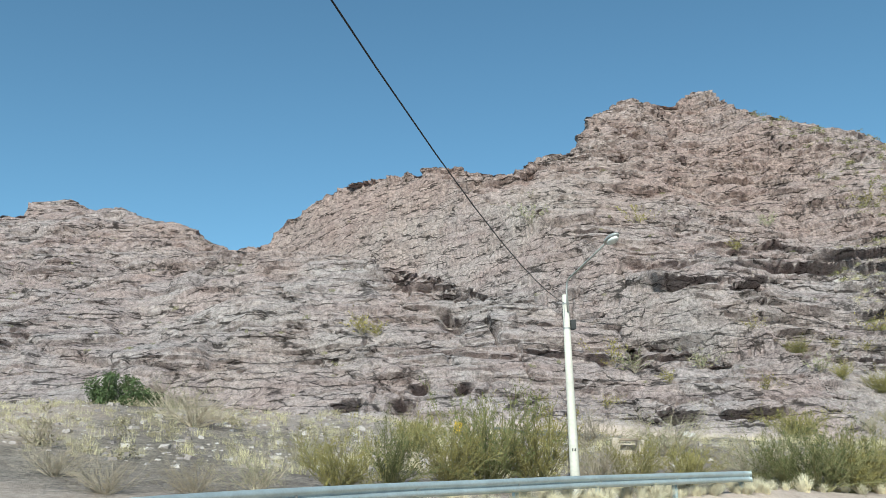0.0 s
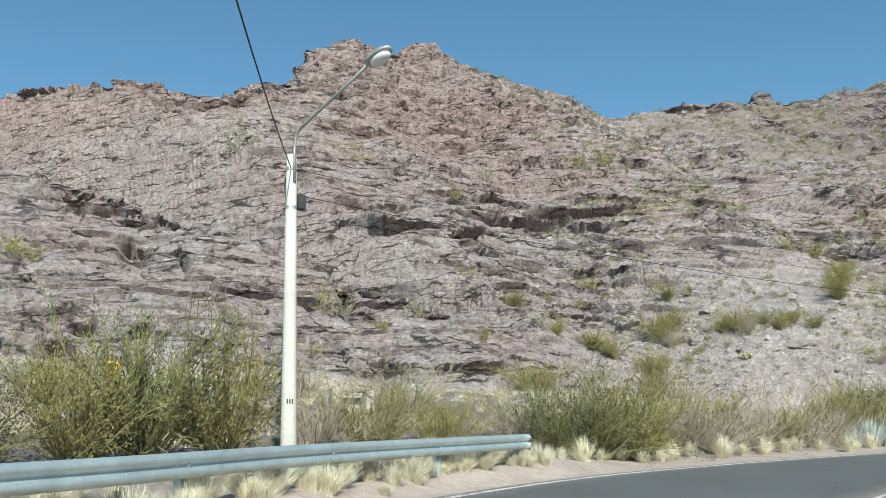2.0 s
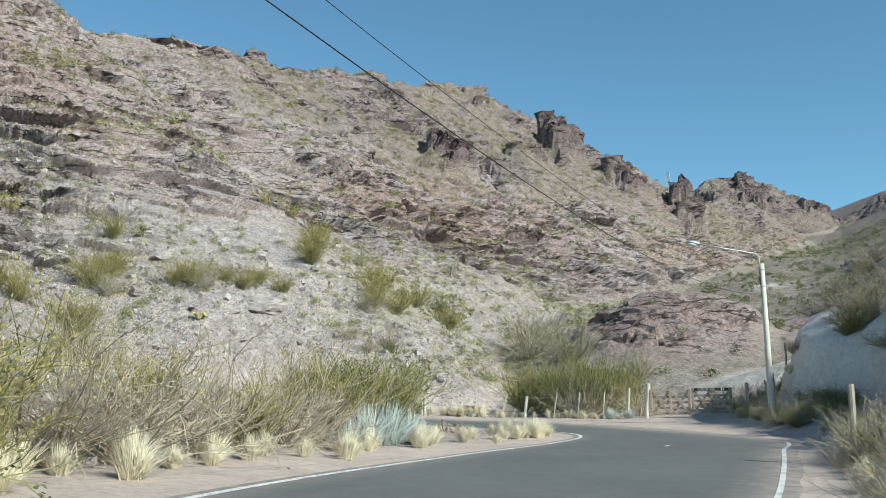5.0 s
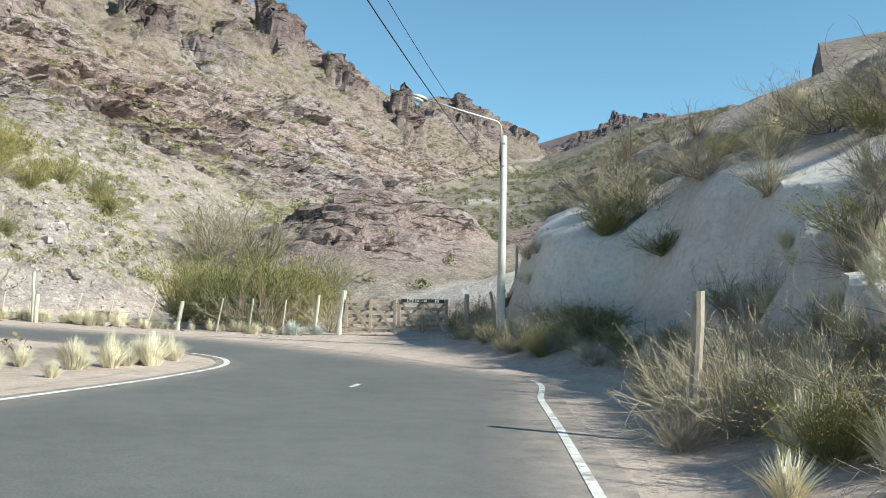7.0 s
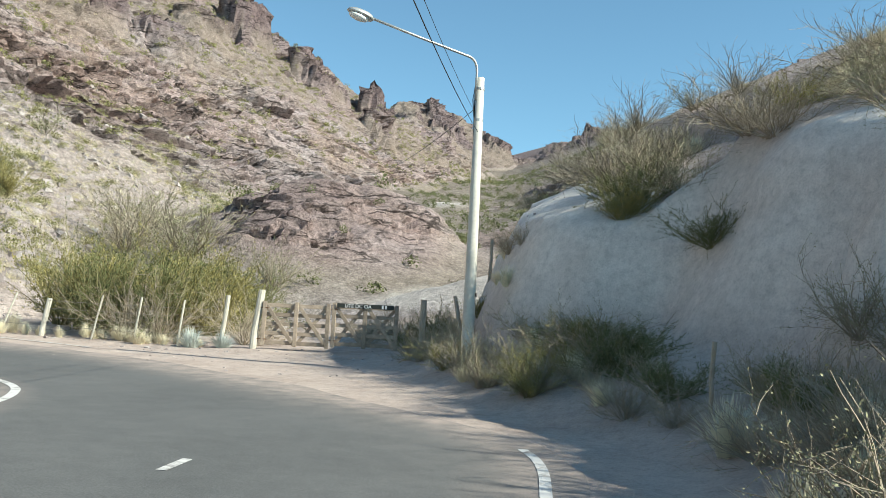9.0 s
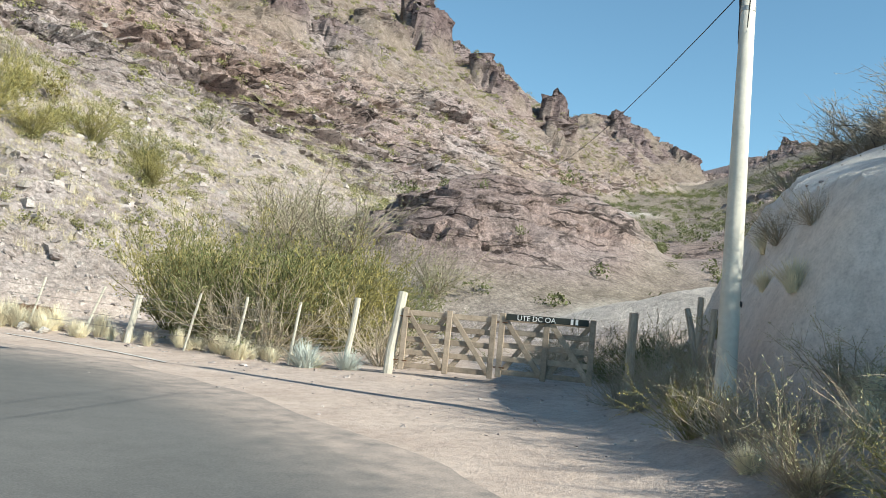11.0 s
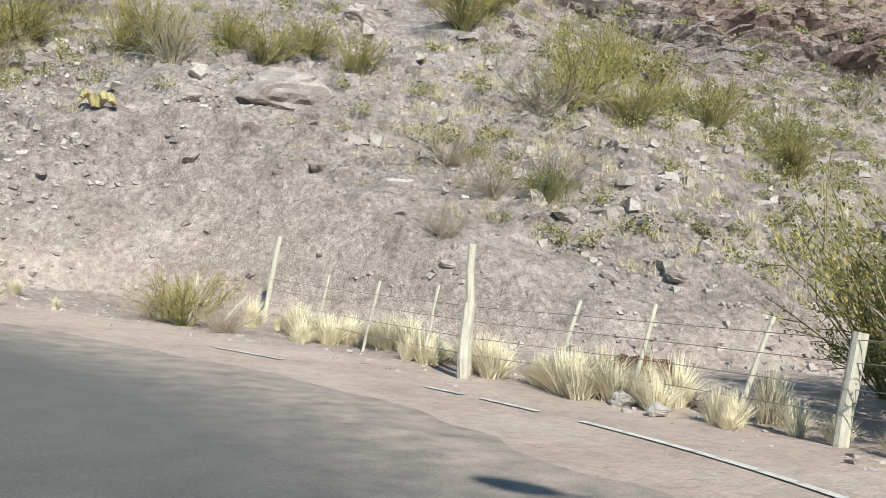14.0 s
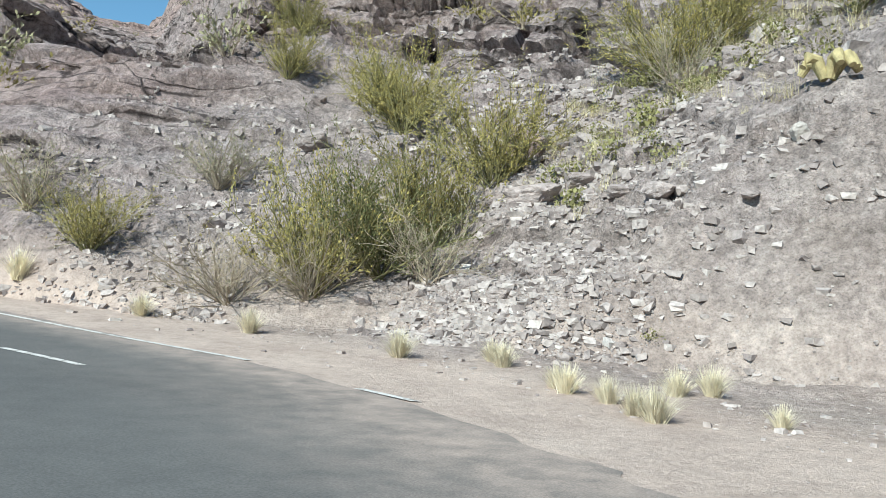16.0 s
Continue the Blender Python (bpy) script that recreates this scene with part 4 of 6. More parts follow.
# behind the fence, towards the gate
for _k, _x, _y, _s, _w in (("green", 52.6, 47.4, 2.3, 0.8), ("olive", 53.4, 49.0, 2.4, 0.8), ("olive", 54.6, 50.8, 2.3, 0.9), ("green", 53.2, 45.8, 2.2, 0.8), ("olive", 53.6, 45.6, 2.0, 0.8), ("green", 54.4, 46.6, 2.5, 0.8),
                           ("dry", 52.3, 46.2, 1.4, 1.0), ("dry", 52.0, 45.0, 1.2, 1.0), ("olive", 55.6, 45.8, 2.2, 0.8), ("green", 57.0, 46.6, 2.4, 0.8), ("olive", 57.6, 47.4, 2.4, 0.9), ("olive", 56.4, 49.4, 2.4, 0.9),
                           ("dry", 53.4, 43.0, 1.2, 1.0), ("olive", 58.6, 50.2, 2.2, 0.9), ("green", 60.2, 47.6, 2.2, 0.9), ("olive", 61.0, 50.6, 2.1, 0.9), ("olive", 63.4, 50.6, 1.8, 1.1), ("olive", 65.6, 53.4, 1.9, 1.1),
                           ("grey", 68.6, 56.0, 2.4, 1.2), ("olive", 62.2, 53.4, 1.9, 1.0), ("olive", 60.0, 54.6, 1.4, 1.0), ("dry", 69.5, 60.5, 2.2, 1.2), ("grey", 72.5, 62.5, 2.4, 1.2), ("grey", 67, 50, 1.6, 1.0)):
    plant(_k, _x, _y, _s, _w, "bushes behind the fence")
for _k, _x, _y, _s in (("green", 56.2, 38.4, 0.7), ("dry", 57.4, 39.8, 0.8), ("grey", 59.2, 41.2, 0.8), ("dry", 56.0, 40.2, 0.6), ("green", 58.6, 38.6, 0.8), ("dry", 60.6, 39.6, 0.7), ("grey", 55.2, 37.0, 0.7), ("green", 54.8, 38.4, 0.5), ("dry", 61.2, 42.6, 0.7)):
    plant(_k, _x, _y, _s, 1.3, "bushes behind the gate")
for _x, _y, _s in ((51.2, 43.3, 0.62), (51.6, 42.6, 0.5)):
    plant("pale", _x, _y, _s, 1.3)
for _i in range(72):
    _t = _i / 72
    _x, _y = 51.4 - 3.9 * _t**1.6 + _rng.normal() * 0.22, 43.2 + 17.4 * _t + _rng.normal() * 0.25
    if 0.2 < _t < 0.32 and _i % 3:
        continue
    plant("straw", _x + _rng.uniform(-0.2, 0.6), _y, _rng.uniform(0.35, 0.8) * (0.7 if _t < 0.35 else 1.0), float(_rng.uniform(0.8, 1.4)), "dry grass along the fence")
for _k, _x, _y, _s in (("olive", 45.9, 59.3, 0.95), ("dry", 45.4, 59.9, 0.6), ("dry", 46.6, 58.6, 0.6), ("straw", 41.35, 60.9, 0.42), ("straw", 41.15, 61.2, 0.36), ("straw", 42.3, 60.0, 0.4), ("straw", 42.55, 59.75, 0.45), ("straw", 42.4, 61.7, 0.42), ("straw", 42.75, 61.9, 0.45), ("straw", 43.6, 60.2, 0.3), ("straw", 41.9, 60.6, 0.38), ("straw", 40.1, 62.3, 0.42), ("straw", 39.8, 62.7, 0.4),
                       ("straw", 38.6, 62.3, 0.5), ("straw", 35.6, 63.0, 0.5), ("straw", 33.2, 63.2, 0.5), ("dry", 34.2, 64.2, 1.2), ("olive", 31.2, 63.8, 1.1), ("straw", 30.2, 63.2, 0.7), ("grey", 29.4, 63.9, 1.1)):
    plant(_k, _x, _y, _s, 1.0)
# on the cut and the slope above
for _k, _x, _y, _s, _w in (("olive", 35.5, 65.0, 1.9, 0.9), ("green", 36.2, 65.8, 1.9, 0.9), ("olive", 36.8, 67.0, 1.9, 0.9), ("olive", 37.3, 68.6, 1.8, 0.9), ("grey", 37.3, 65.8, 1.1, 1.0), ("olive", 40.2, 72.2, 1.8, 1.0), ("olive", 41.2, 72.8, 1.7, 1.0),
                           ("grey", 40.6, 71.2, 1.2, 1.1), ("olive", 45.0, 69.2, 1.5, 0.9), ("grey", 45.6, 68.4, 1.6, 0.8), ("olive", 44.2, 69.8, 1.4, 1.0), ("olive", 48.2, 68.2, 1.2, 1.2), ("olive", 49.6, 68.4, 1.0, 1.2),
                           ("olive", 47.2, 68.8, 1.2, 1.0), ("olive", 50.8, 67.2, 1.0, 1.0), ("dry", 52.2, 62.8, 1.1, 1.0), ("dry", 53.0, 61.4, 0.9, 1.1), ("green", 54.0, 60.6, 0.8, 1.0), ("dry", 54.6, 61.2, 1.0, 1.0),
                           ("dry", 51.4, 60.4, 0.7, 1.0), ("olive", 56.4, 64.4, 1.5, 1.0), ("grey", 55.4, 64.0, 1.2, 1.1), ("olive", 57.6, 65.4, 1.6, 1.0), ("olive", 58.4, 64.0, 1.4, 1.0), ("olive", 54.8, 69.0, 1.7, 1.0), ("olive", 56.2, 70.6, 1.7, 1.0),
                           ("olive", 57.6, 72.0, 1.5, 1.0), ("olive", 60.2, 67.8, 1.5, 1.0), ("grey", 60.8, 70.2, 1.3, 1.0), ("olive", 62.6, 66.0, 1.6, 1.0), ("olive", 64.8, 64.4, 1.6, 1.0), ("green", 66.4, 66.8, 1.4, 1.0), ("olive", 34.6, 69.6, 1.7, 1.0),
                           ("olive", 33.6, 70.6, 1.5, 1.0), ("dry", 35.4, 64.8, 1.0, 1.0), ("grey", 32.0, 66.4, 1.0, 1.0), ("olive", 42.8, 75.2, 1.4, 1.0), ("olive", 30.6, 70.4, 1.2, 1.0), ("olive", 28.8, 73.6, 1.4, 1.0)):
    plant(_k, _x, _y, _s, _w, "bushes on the cut")
# single bushes on the cliff ledges
for _x, _y, _s in ((-7.1, 73.9, 2.2), (-6, 74.2, 1.9), (8.7, 94.8, 2.6), (20.5, 94.8, 2.6), (13.3, 71.2, 2.2), (14.8, 70.4, 2.0), (23.7, 67, 1.5), (28.9, 70, 1.6), (19.8, 70, 1.8), (8.8, 82.2, 1.6), (38.2, 80.2, 2.0), (26, 76, 1.2),
                   (59, 76.5, 2.2), (57.4, 77.4, 2.0), (61.9, 68, 1.8), (79, 76, 2.2), (36, 100, 2.0), (47, 98, 2.2), (49, 97, 2.0), (54, 92, 1.8), (30, 92, 1.8), (12, 66, 1.2), (17, 68, 1.4), (33, 77, 1.3), (35, 76, 1.2), (43, 78, 1.3)):
    plant("small" if _rng.uniform() < 0.7 else "smallgrey", _x, _y, _s * 0.8, 1.1, "bushes on the cliff", 0.1)
# on the sand bank, right of the road


def beside_bank(t, s):
    """A place s metres to the right of the road's edge, by station along it."""
    i = int(t * 6)
    a, b = BANK_FOOT[i], BANK_FOOT[i + 1]
    w = (b - a) / np.linalg.norm(b - a)
    return float(a[0] + w[1] * s), float(a[1] - w[0] * s)


for _i in range(120):
    _t = _rng.uniform(5.2, 10.9)
    _s = _rng.uniform(1.5, 2.6) if _i % 2 else _rng.uniform(2.4, 6.0)
    _x, _y = beside_bank(_t, _s)
    _k = ("straw", "straw", "dry", "straw", "grey", "dry")[_i % 6]
    plant(_k, _x, _y, _rng.uniform(0.4, 0.75) if _k == "straw" else _rng.uniform(0.5, 0.9) * (1.0 if _s > 2.4 else 0.7), 1.0, "dry growth on the verge")
for _t, _s, _k, _h in ((10.0, 7.2, "dead", 2.4), (9.6, 8.0, "olive", 1.8), (10.3, 6.6, "grey", 1.6), (10.6, 7.4, "dry", 1.7), (10.9, 7.0, "olive", 1.5), (11.3, 6.4, "grey", 1.5), (9.7, 4.6, "dead", 1.6), (9.9, 4.4, "green", 1.4),
                       (11.7, 6.4, "dry", 1.6), (12.1, 6.6, "dry", 1.8), (12.4, 6.0, "grey", 1.6), (12.9, 5.6, "dry", 1.8), (13.2, 5.8, "dry", 1.7), (13.0, 6.6, "dead", 1.6), (13.5, 6.4, "dead", 1.5),
                       (12.2, 3.4, "grey", 1.2), (12.5, 3.2, "grey", 1.1), (12.0, 3.6, "dry", 1.1), (14.1, 4.8, "dead", 1.6), (14.3, 4.6, "dry", 1.4), (11.8, 1.8, "dry", 0.9), (12.3, 1.4, "straw", 0.7), (12.1, 1.6, "straw", 0.7),
                       (11.2, 2.2, "green", 1.0), (11.5, 2.6, "green", 1.1), (10.8, 2.6, "green", 1.1), (10.4, 2.4, "dry", 1.1), (12.6, 1.7, "dry", 0.8), (13.1, 2.0, "dry", 0.8), (10.2, 7.8, "dead", 2.2), (9.2, 8.6, "dead", 2.2)):
    _x, _y = beside_bank(_t, _s)
    plant(_k, _x, _y, _h * 0.5, 1.4, "growth on the sand bank")
for _i in range(64):
    _x, _y = beside_bank(_rng.uniform(6.4, 9.6), _rng.uniform(1.3, 3.6))
    plant("straw" if _i % 5 else "grey", _x, _y, _rng.uniform(0.35, 0.7), 1.0, "dry growth on the verge")
for _t, _s in ((7.6, 2.4), (7.9, 2.8), (7.4, 3.1)):
    _x, _y = beside_bank(_t, _s)
    plant("olive", _x, _y, 0.75, 1.3, "dry growth on the verge")


for _i in range(70):
    _x, _y = beside_bank(_rng.uniform(7.3, 9.9), _rng.uniform(1.2, 4.4))
    plant("straw" if _i % 4 else "dry", _x, _y, _rng.uniform(0.5, 0.85), 0.9, "dry growth on the verge")
for _k, _x, _y, _s in (("dry", 33.3, 26.9, 0.75), ("dry", 34.2, 27.0, 0.7), ("grey", 34.8, 27.6, 0.7), ("dry", 33.0, 27.5, 0.5), ("olive", 31.4, 26.0, 0.7), ("dry", 35.6, 27.4, 0.7), ("grey", 36.6, 28.0, 0.7), ("green", 48.7, 31.2, 0.9), ("grey", 49.4, 30.8, 0.9), ("olive", 48.2, 31.4, 0.7)):
    plant(_k, _x, _y, _s, 1.2, "growth on the sand bank")
# along the upper edge of the bank
for _i in range(34):
    _x, _y = beside_bank(_rng.uniform(13.1, 14.5), _rng.uniform(5.8, 9.0))
    plant(("dry", "dead", "dry", "grey", "straw")[_i % 5], _x, _y, _rng.uniform(0.5, 0.95), 1.3, "growth on the sand bank")
for _i in range(40):
    _x, _y = beside_bank(_rng.uniform(9.6, 12.6), _rng.uniform(7.2, 11.5))
    plant(("dry", "straw", "grey", "dry", "olive")[_i % 5], _x, _y, _rng.uniform(0.5, 1.0), 1.3, "growth on the sand bank")
# in the shade below the bank, from the lamp post back along the road
for _i in range(46):
    _x, _y = beside_bank(_rng.uniform(10.6, 13.6), _rng.uniform(1.0, 3.6))
    if math.hypot(_x - 48.33, _y - 34.53) > 0.7:
        plant(("dry", "grey", "olive", "straw", "dry")[_i % 5], _x, _y, _rng.uniform(0.35, 0.65), 1.1, "growth on the sand bank")
for _i in range(44):
    _x, _y = beside_bank(_rng.uniform(7.6, 9.9), _rng.uniform(1.1, 4.2))
    plant(("dry", "straw", "dry", "straw", "olive")[_i % 5], _x, _y, _rng.uniform(0.35, 0.7), 1.15, "dry growth on the verge")
for _i in range(30):
    _x, _y = beside_bank(_rng.uniform(9.3, 11.4), _rng.uniform(7.4, 10.0))
    plant(("dry", "grey", "olive", "dry", "dead")[_i % 5], _x, _y, _rng.uniform(0.7, 1.2), 1.3, "growth on the sand bank")
for _x, _y, _s in ((47.0, 29.6, 0.6), (45.6, 31.4, 0.6), (44.8, 30.8, 0.6)):
    plant("green", _x, _y, _s, 1.6, "growth on the sand bank")


def lay_turf():
    """The uncounted dry grass on the verge below the bank, one mesh."""
    v, f, base = [], [], 0
    for k, m in TURF:
        me = KINDS["straw"][k].data
        co = np.empty(len(me.vertices) * 3)
        me.vertices.foreach_get("co", co)
        co, m = co.reshape(-1, 3), np.array(m)
        v.append(co @ m[:3, :3].T + m[:3, 3])
        f += [[i + base for i in p.vertices] for p in me.polygons]
        base += len(co)
    return tagged(mesh_object("verge_grass", np.vstack(v), f, straw), "tall dry straw grass on the verge below the bank", "grass", kind="stuff")


lay_turf()


def scatter(name, label, category, kind_of, count, where, seed, mat, wide, leaves=150):
    """Uncountable small growth, one mesh."""
    rng = np.random.default_rng(seed)
    v, f = [], []
    n = 0
    while n < count:
        x, y = where(rng)
        if x is None:
            continue
        n += 1
        z = rest(x, y)
        s = wide * rng.uniform(0.6, 1.5)
        if kind_of == "tuft":
            for _ in range(40):
                az, tilt = rng.uniform(0, 6.283), rng.uniform(0.15, 1.35)
                dx, dy, dz = math.cos(az) * math.sin(tilt) * s, math.sin(az) * math.sin(tilt) * s, math.cos(tilt) * s * 0.8
                px, py = x + rng.normal() * 0.25 * s, y + rng.normal() * 0.25 * s
                sx, sy = -math.sin(az) * 0.012 * s, math.cos(az) * 0.012 * s
                b = len(v)
                v += [(px - sx, py - sy, z - 0.05), (px + sx, py + sy, z - 0.05), (px + dx, py + dy, z + dz)]
                f.append((b, b + 1, b + 2))
        else:
            lobes = [(rng.normal() * 0.22, rng.normal() * 0.22, rng.uniform(0.15, 0.42), rng.uniform(0.2, 0.36)) for _ in range(6)]
            for _ in range(leaves):
                lx, ly, lz, lr = lobes[rng.integers(6)]
                d = rng.normal(size=3)
                d *= lr * rng.uniform(0.5, 1.0) / np.linalg.norm(d)
                p = np.array([x, y, z - 0.08 * s]) + np.array([lx + d[0], ly + d[1], max(0.0, lz + 0.8 * d[2])]) * s
                a, c = rng.normal(size=(2, 3)) * 0.026 * s * math.sqrt(150 / leaves)
                b = len(v)
                v += [tuple(p - a), tuple(p + c), tuple(p + a), tuple(p - c)]
                f.append((b, b + 1, b + 2, b + 3))
    return tagged(mesh_object(name, v, f, mat), label, category, kind="stuff")


def on_scree(rng):
    x, y = rng.uniform(38, 105), rng.uniform(57, 96)
    k = float(fbm(np.array([x / 8]), np.array([y / 8]), np.array([0.0]), 3, 60)[0])
    z = 0.8 * (y - 53)
    if k + rng.uniform(-0.5, 0.35) < -0.05 or z > 27 + 10 * k or y < float(table(x, CUT)) + 2.5:
        return None, None
    return x, y


def on_upper(rng):
    x, y = rng.uniform(45, 215), rng.uniform(70, 142)
    if y < 80 + max(0, 70 - x) * 0.6 or rng.uniform() < 0.25:
        return None, None
    return x, y


def in_valley(rng):
    x, y = rng.uniform(68, 260), rng.uniform(32, 95)
    return (x, y) if y < 62 + 0.2 * (x - 70) else (None, None)


def on_cliff(rng):
    x, y = rng.uniform(-50, 60), rng.uniform(63, 118)
    return (x, y) if rng.uniform() < 0.5 else (None, None)


def on_isle(rng):
    x, y = rng.uniform(-34, 36), rng.uniform(24, 53)
    return (x, y) if y > 24 + 0.36 * max(0, x) + 4 else (None, None)


scatter("slope_grass", "dry yellow grass on the scree", "grass", "tuft", 4600, on_scree, 300, slope_straw, 0.36)
scatter("slope_scrub", "olive scrub on the scree", "scrub", "bush", 820, on_scree, 301, leaf_scrub, 0.8, 220)
scatter("hill_grass", "dry grass on the upper hillside", "grass", "tuft", 900, on_upper, 302, slope_straw, 0.42)
scatter("hill_scrub", "olive scrub on the upper hillside", "scrub", "bush", 2600, on_upper, 303, leaf_scrub, 1.0, 80)
scatter("valley_scrub", "green scrub in the side valley", "scrub", "bush", 1100, in_valley, 304, leaf_valley, 1.15, 150)
scatter("cliff_scrub", "sparse grey scrub on the cliff", "scrub", "bush", 170, on_cliff, 305, leaf_scrub, 0.55)
scatter("isle_grass", "dry grass inside the hairpin", "grass", "tuft", 1800, on_isle, 306, slope_straw, 0.42)
scatter("isle_scrub", "grey scrub inside the hairpin", "scrub", "bush", 260, on_isle, 307, dry_scrub, 0.7)


# ---- things beside the road ----
galvanised = plain("galvanised_steel", (0.50, 0.56, 0.56), 0.45, 0.55, vary=0.18, scale=3, spec=0.5)
concrete = plain("white_concrete", (0.58, 0.55, 0.48), 0.85, vary=0.16, scale=2.2, bump_by=0.25)
lamp_metal = plain("lamp_steel", (0.46, 0.46, 0.44), 0.5, 0.6, vary=0.2)
lamp_glass = plain("lamp_cover", (0.75, 0.75, 0.72), 0.25, vary=0.05)
black_box = plain("dark_plastic", (0.05, 0.05, 0.05), 0.6, vary=0.2)
rubber = plain("cable_sheath", (0.03, 0.03, 0.032), 0.6, vary=0.1)
rust = plain("rusty_steel", (0.22, 0.12, 0.07), 0.85, 0.2, vary=0.45, scale=4)
wood_grey = plain("weathered_wood", (0.40, 0.34, 0.27), 0.9, vary=0.35, scale=5, bump_by=0.5, random_by=0.15, along=(6, 6, 1))
wood_gate = plain("gate_wood", (0.32, 0.255, 0.195), 0.9, vary=0.35, scale=5, bump_by=0.5, random_by=0.18)
wood_pale = plain("pale_post_wood", (0.50, 0.465, 0.39), 0.9, vary=0.28, scale=4, bump_by=0.4, along=(6, 6, 1))
wire_metal = plain("fence_wire", (0.30, 0.27, 0.24), 0.6, 0.5, vary=0.2)
stone_grey = plain("grey_stone", (0.325, 0.278, 0.26), 0.95, vary=0.5, scale=2.2, bump_by=0.8, random_by=0.2)
stone_red = plain("reddish_stone", (0.37, 0.285, 0.26), 0.95, vary=0.3, scale=3, bump_by=0.8)
stone_white = plain("white_stone", (0.46, 0.425, 0.39), 0.95, vary=0.2, scale=4, bump_by=0.6)
cactus_skin = plain("cactus_skin", (0.42, 0.36, 0.19), 0.85, vary=0.35, scale=9)
sign_black = plain("sign_board", (0.035, 0.04, 0.035), 0.6, vary=0.2)
sign_white = plain("sign_letters", (0.8, 0.8, 0.78), 0.6, vary=0.05)
yellow_paint = plain("yellow_paint", (0.72, 0.45, 0.03), 0.6, vary=0.2)


def empty(name, m, label, category, group=""):
    ob = new(name)
    ob.matrix_basis = m
    return tagged(ob, label, category, group)


# guard rail with a corrugated beam
def guard_rail():
    line = through_points([(-5.2, -8), (-4.4, 3), (-2.1, 12.0), (0.8, 16.9), (3.1, 19.6), (5.4, 22.3), (8.1, 24.9), (10.95, 27.5)], 10)
    base = ground_level(line[:, 0], line[:, 1])
    rail = empty("guard_rail", pose(0, 0, 0), "galvanised steel guard rail with a corrugated beam, along the road", "guard rail")
    way = np.gradient(line, axis=0)
    way /= np.linalg.norm(way, axis=1)[:, None]
    out = np.stack([way[:, 1], -way[:, 0]], 1)
    shape = [(0.0, 0.155), (0.02, 0.145), (0.075, 0.11), (0.075, 0.05), (0.012, 0.018), (0.012, -0.018), (0.075, -0.05), (0.075, -0.11), (0.02, -0.145), (0.0, -0.155)]
    shape += [(a - 0.006, b) for a, b in shape[::-1]]
    bm = bmesh.new()
    rings = []
    for p, o, z in zip(line, out, base):
        rings.append([bm.verts.new((p[0] + o[0] * a, p[1] + o[1] * a, z + 0.70 + b)) for a, b in shape])
    for r, q in zip(rings[:-1], rings[1:]):
        for k in range(len(shape)):
            bm.faces.new((r[k], q[k], q[(k + 1) % len(shape)], r[(k + 1) % len(shape)]))
    bm.faces.new(rings[-1])
    bm.faces.new(rings[0][::-1])
    part("beam", bm, galvanised, rail, "corrugated steel beam", True)
    dist = np.r_[0, np.cumsum(np.linalg.norm(np.diff(line, axis=0), axis=1))]
    for d in np.arange(dist[-1] - 0.35, 0, -3.2):
        x, y = np.interp(d, dist, line[:, 0]), np.interp(d, dist, line[:, 1])
        i = int(np.searchsorted(dist, d)) - 1
        turn = math.degrees(math.atan2(way[i][1], way[i][0]))
        z = float(ground_level(x, y))
        bm = bmesh.new()
        m = pose(x - out[i][0] * 0.10, y - out[i][1] * 0.10, z + 0.33, 0, 0, turn)
        bm_box(bm, m, 0.12, 0.012, 1.0)
        for s in (-1, 1):
            bm_box(bm, m @ pose(s * 0.06, 0, 0), 0.010, 0.09, 1.0)
        part("post", bm, galvanised, rail)
        bm = bmesh.new()
        bmesh.ops.create_cone(bm, cap_ends=True, segments=8, radius1=0.03, radius2=0.02, depth=0.03, matrix=pose(x + out[i][0] * 0.025, y + out[i][1] * 0.025, z + 0.70, 90, 0, turn))
        part("bolt", bm, lamp_metal, rail)
    # flared end piece
    bm = bmesh.new()
    e, w, o = line[-1], way[-1], out[-1]
    for k in range(7):
        a = e + w * 0.04 * k - o * 0.012 * k * k * 0.4
        top = base[-1] + 0.70
        bm.verts.new((a[0] + o[0] * 0.04, a[1] + o[1] * 0.04, top + 0.17))
        bm.verts.new((a[0] + o[0] * 0.04, a[1] + o[1] * 0.04, top - 0.17))
    bm.verts.ensure_lookup_table()
    for k in range(6):
        bm.faces.new((bm.verts[2 * k], bm.verts[2 * k + 1], bm.verts[2 * k + 3], bm.verts[2 * k + 2]))
    bmesh.ops.solidify(bm, geom=bm.faces[:], thickness=0.006)
    part("end_piece", bm, galvanised, rail)


guard_rail()
for _p in through_points([(-4.4, 3), (-2.1, 12.0), (0.8, 16.9), (3.1, 19.6), (5.4, 22.3), (8.1, 24.9), (11.4, 27.9)], 9)[8:]:
    plant("straw", _p[0] + _rng.uniform(-0.5, 0.3), _p[1] + _rng.uniform(-0.1, 0.5), _rng.uniform(0.4, 0.62), 1.1, "dry grass along the road")


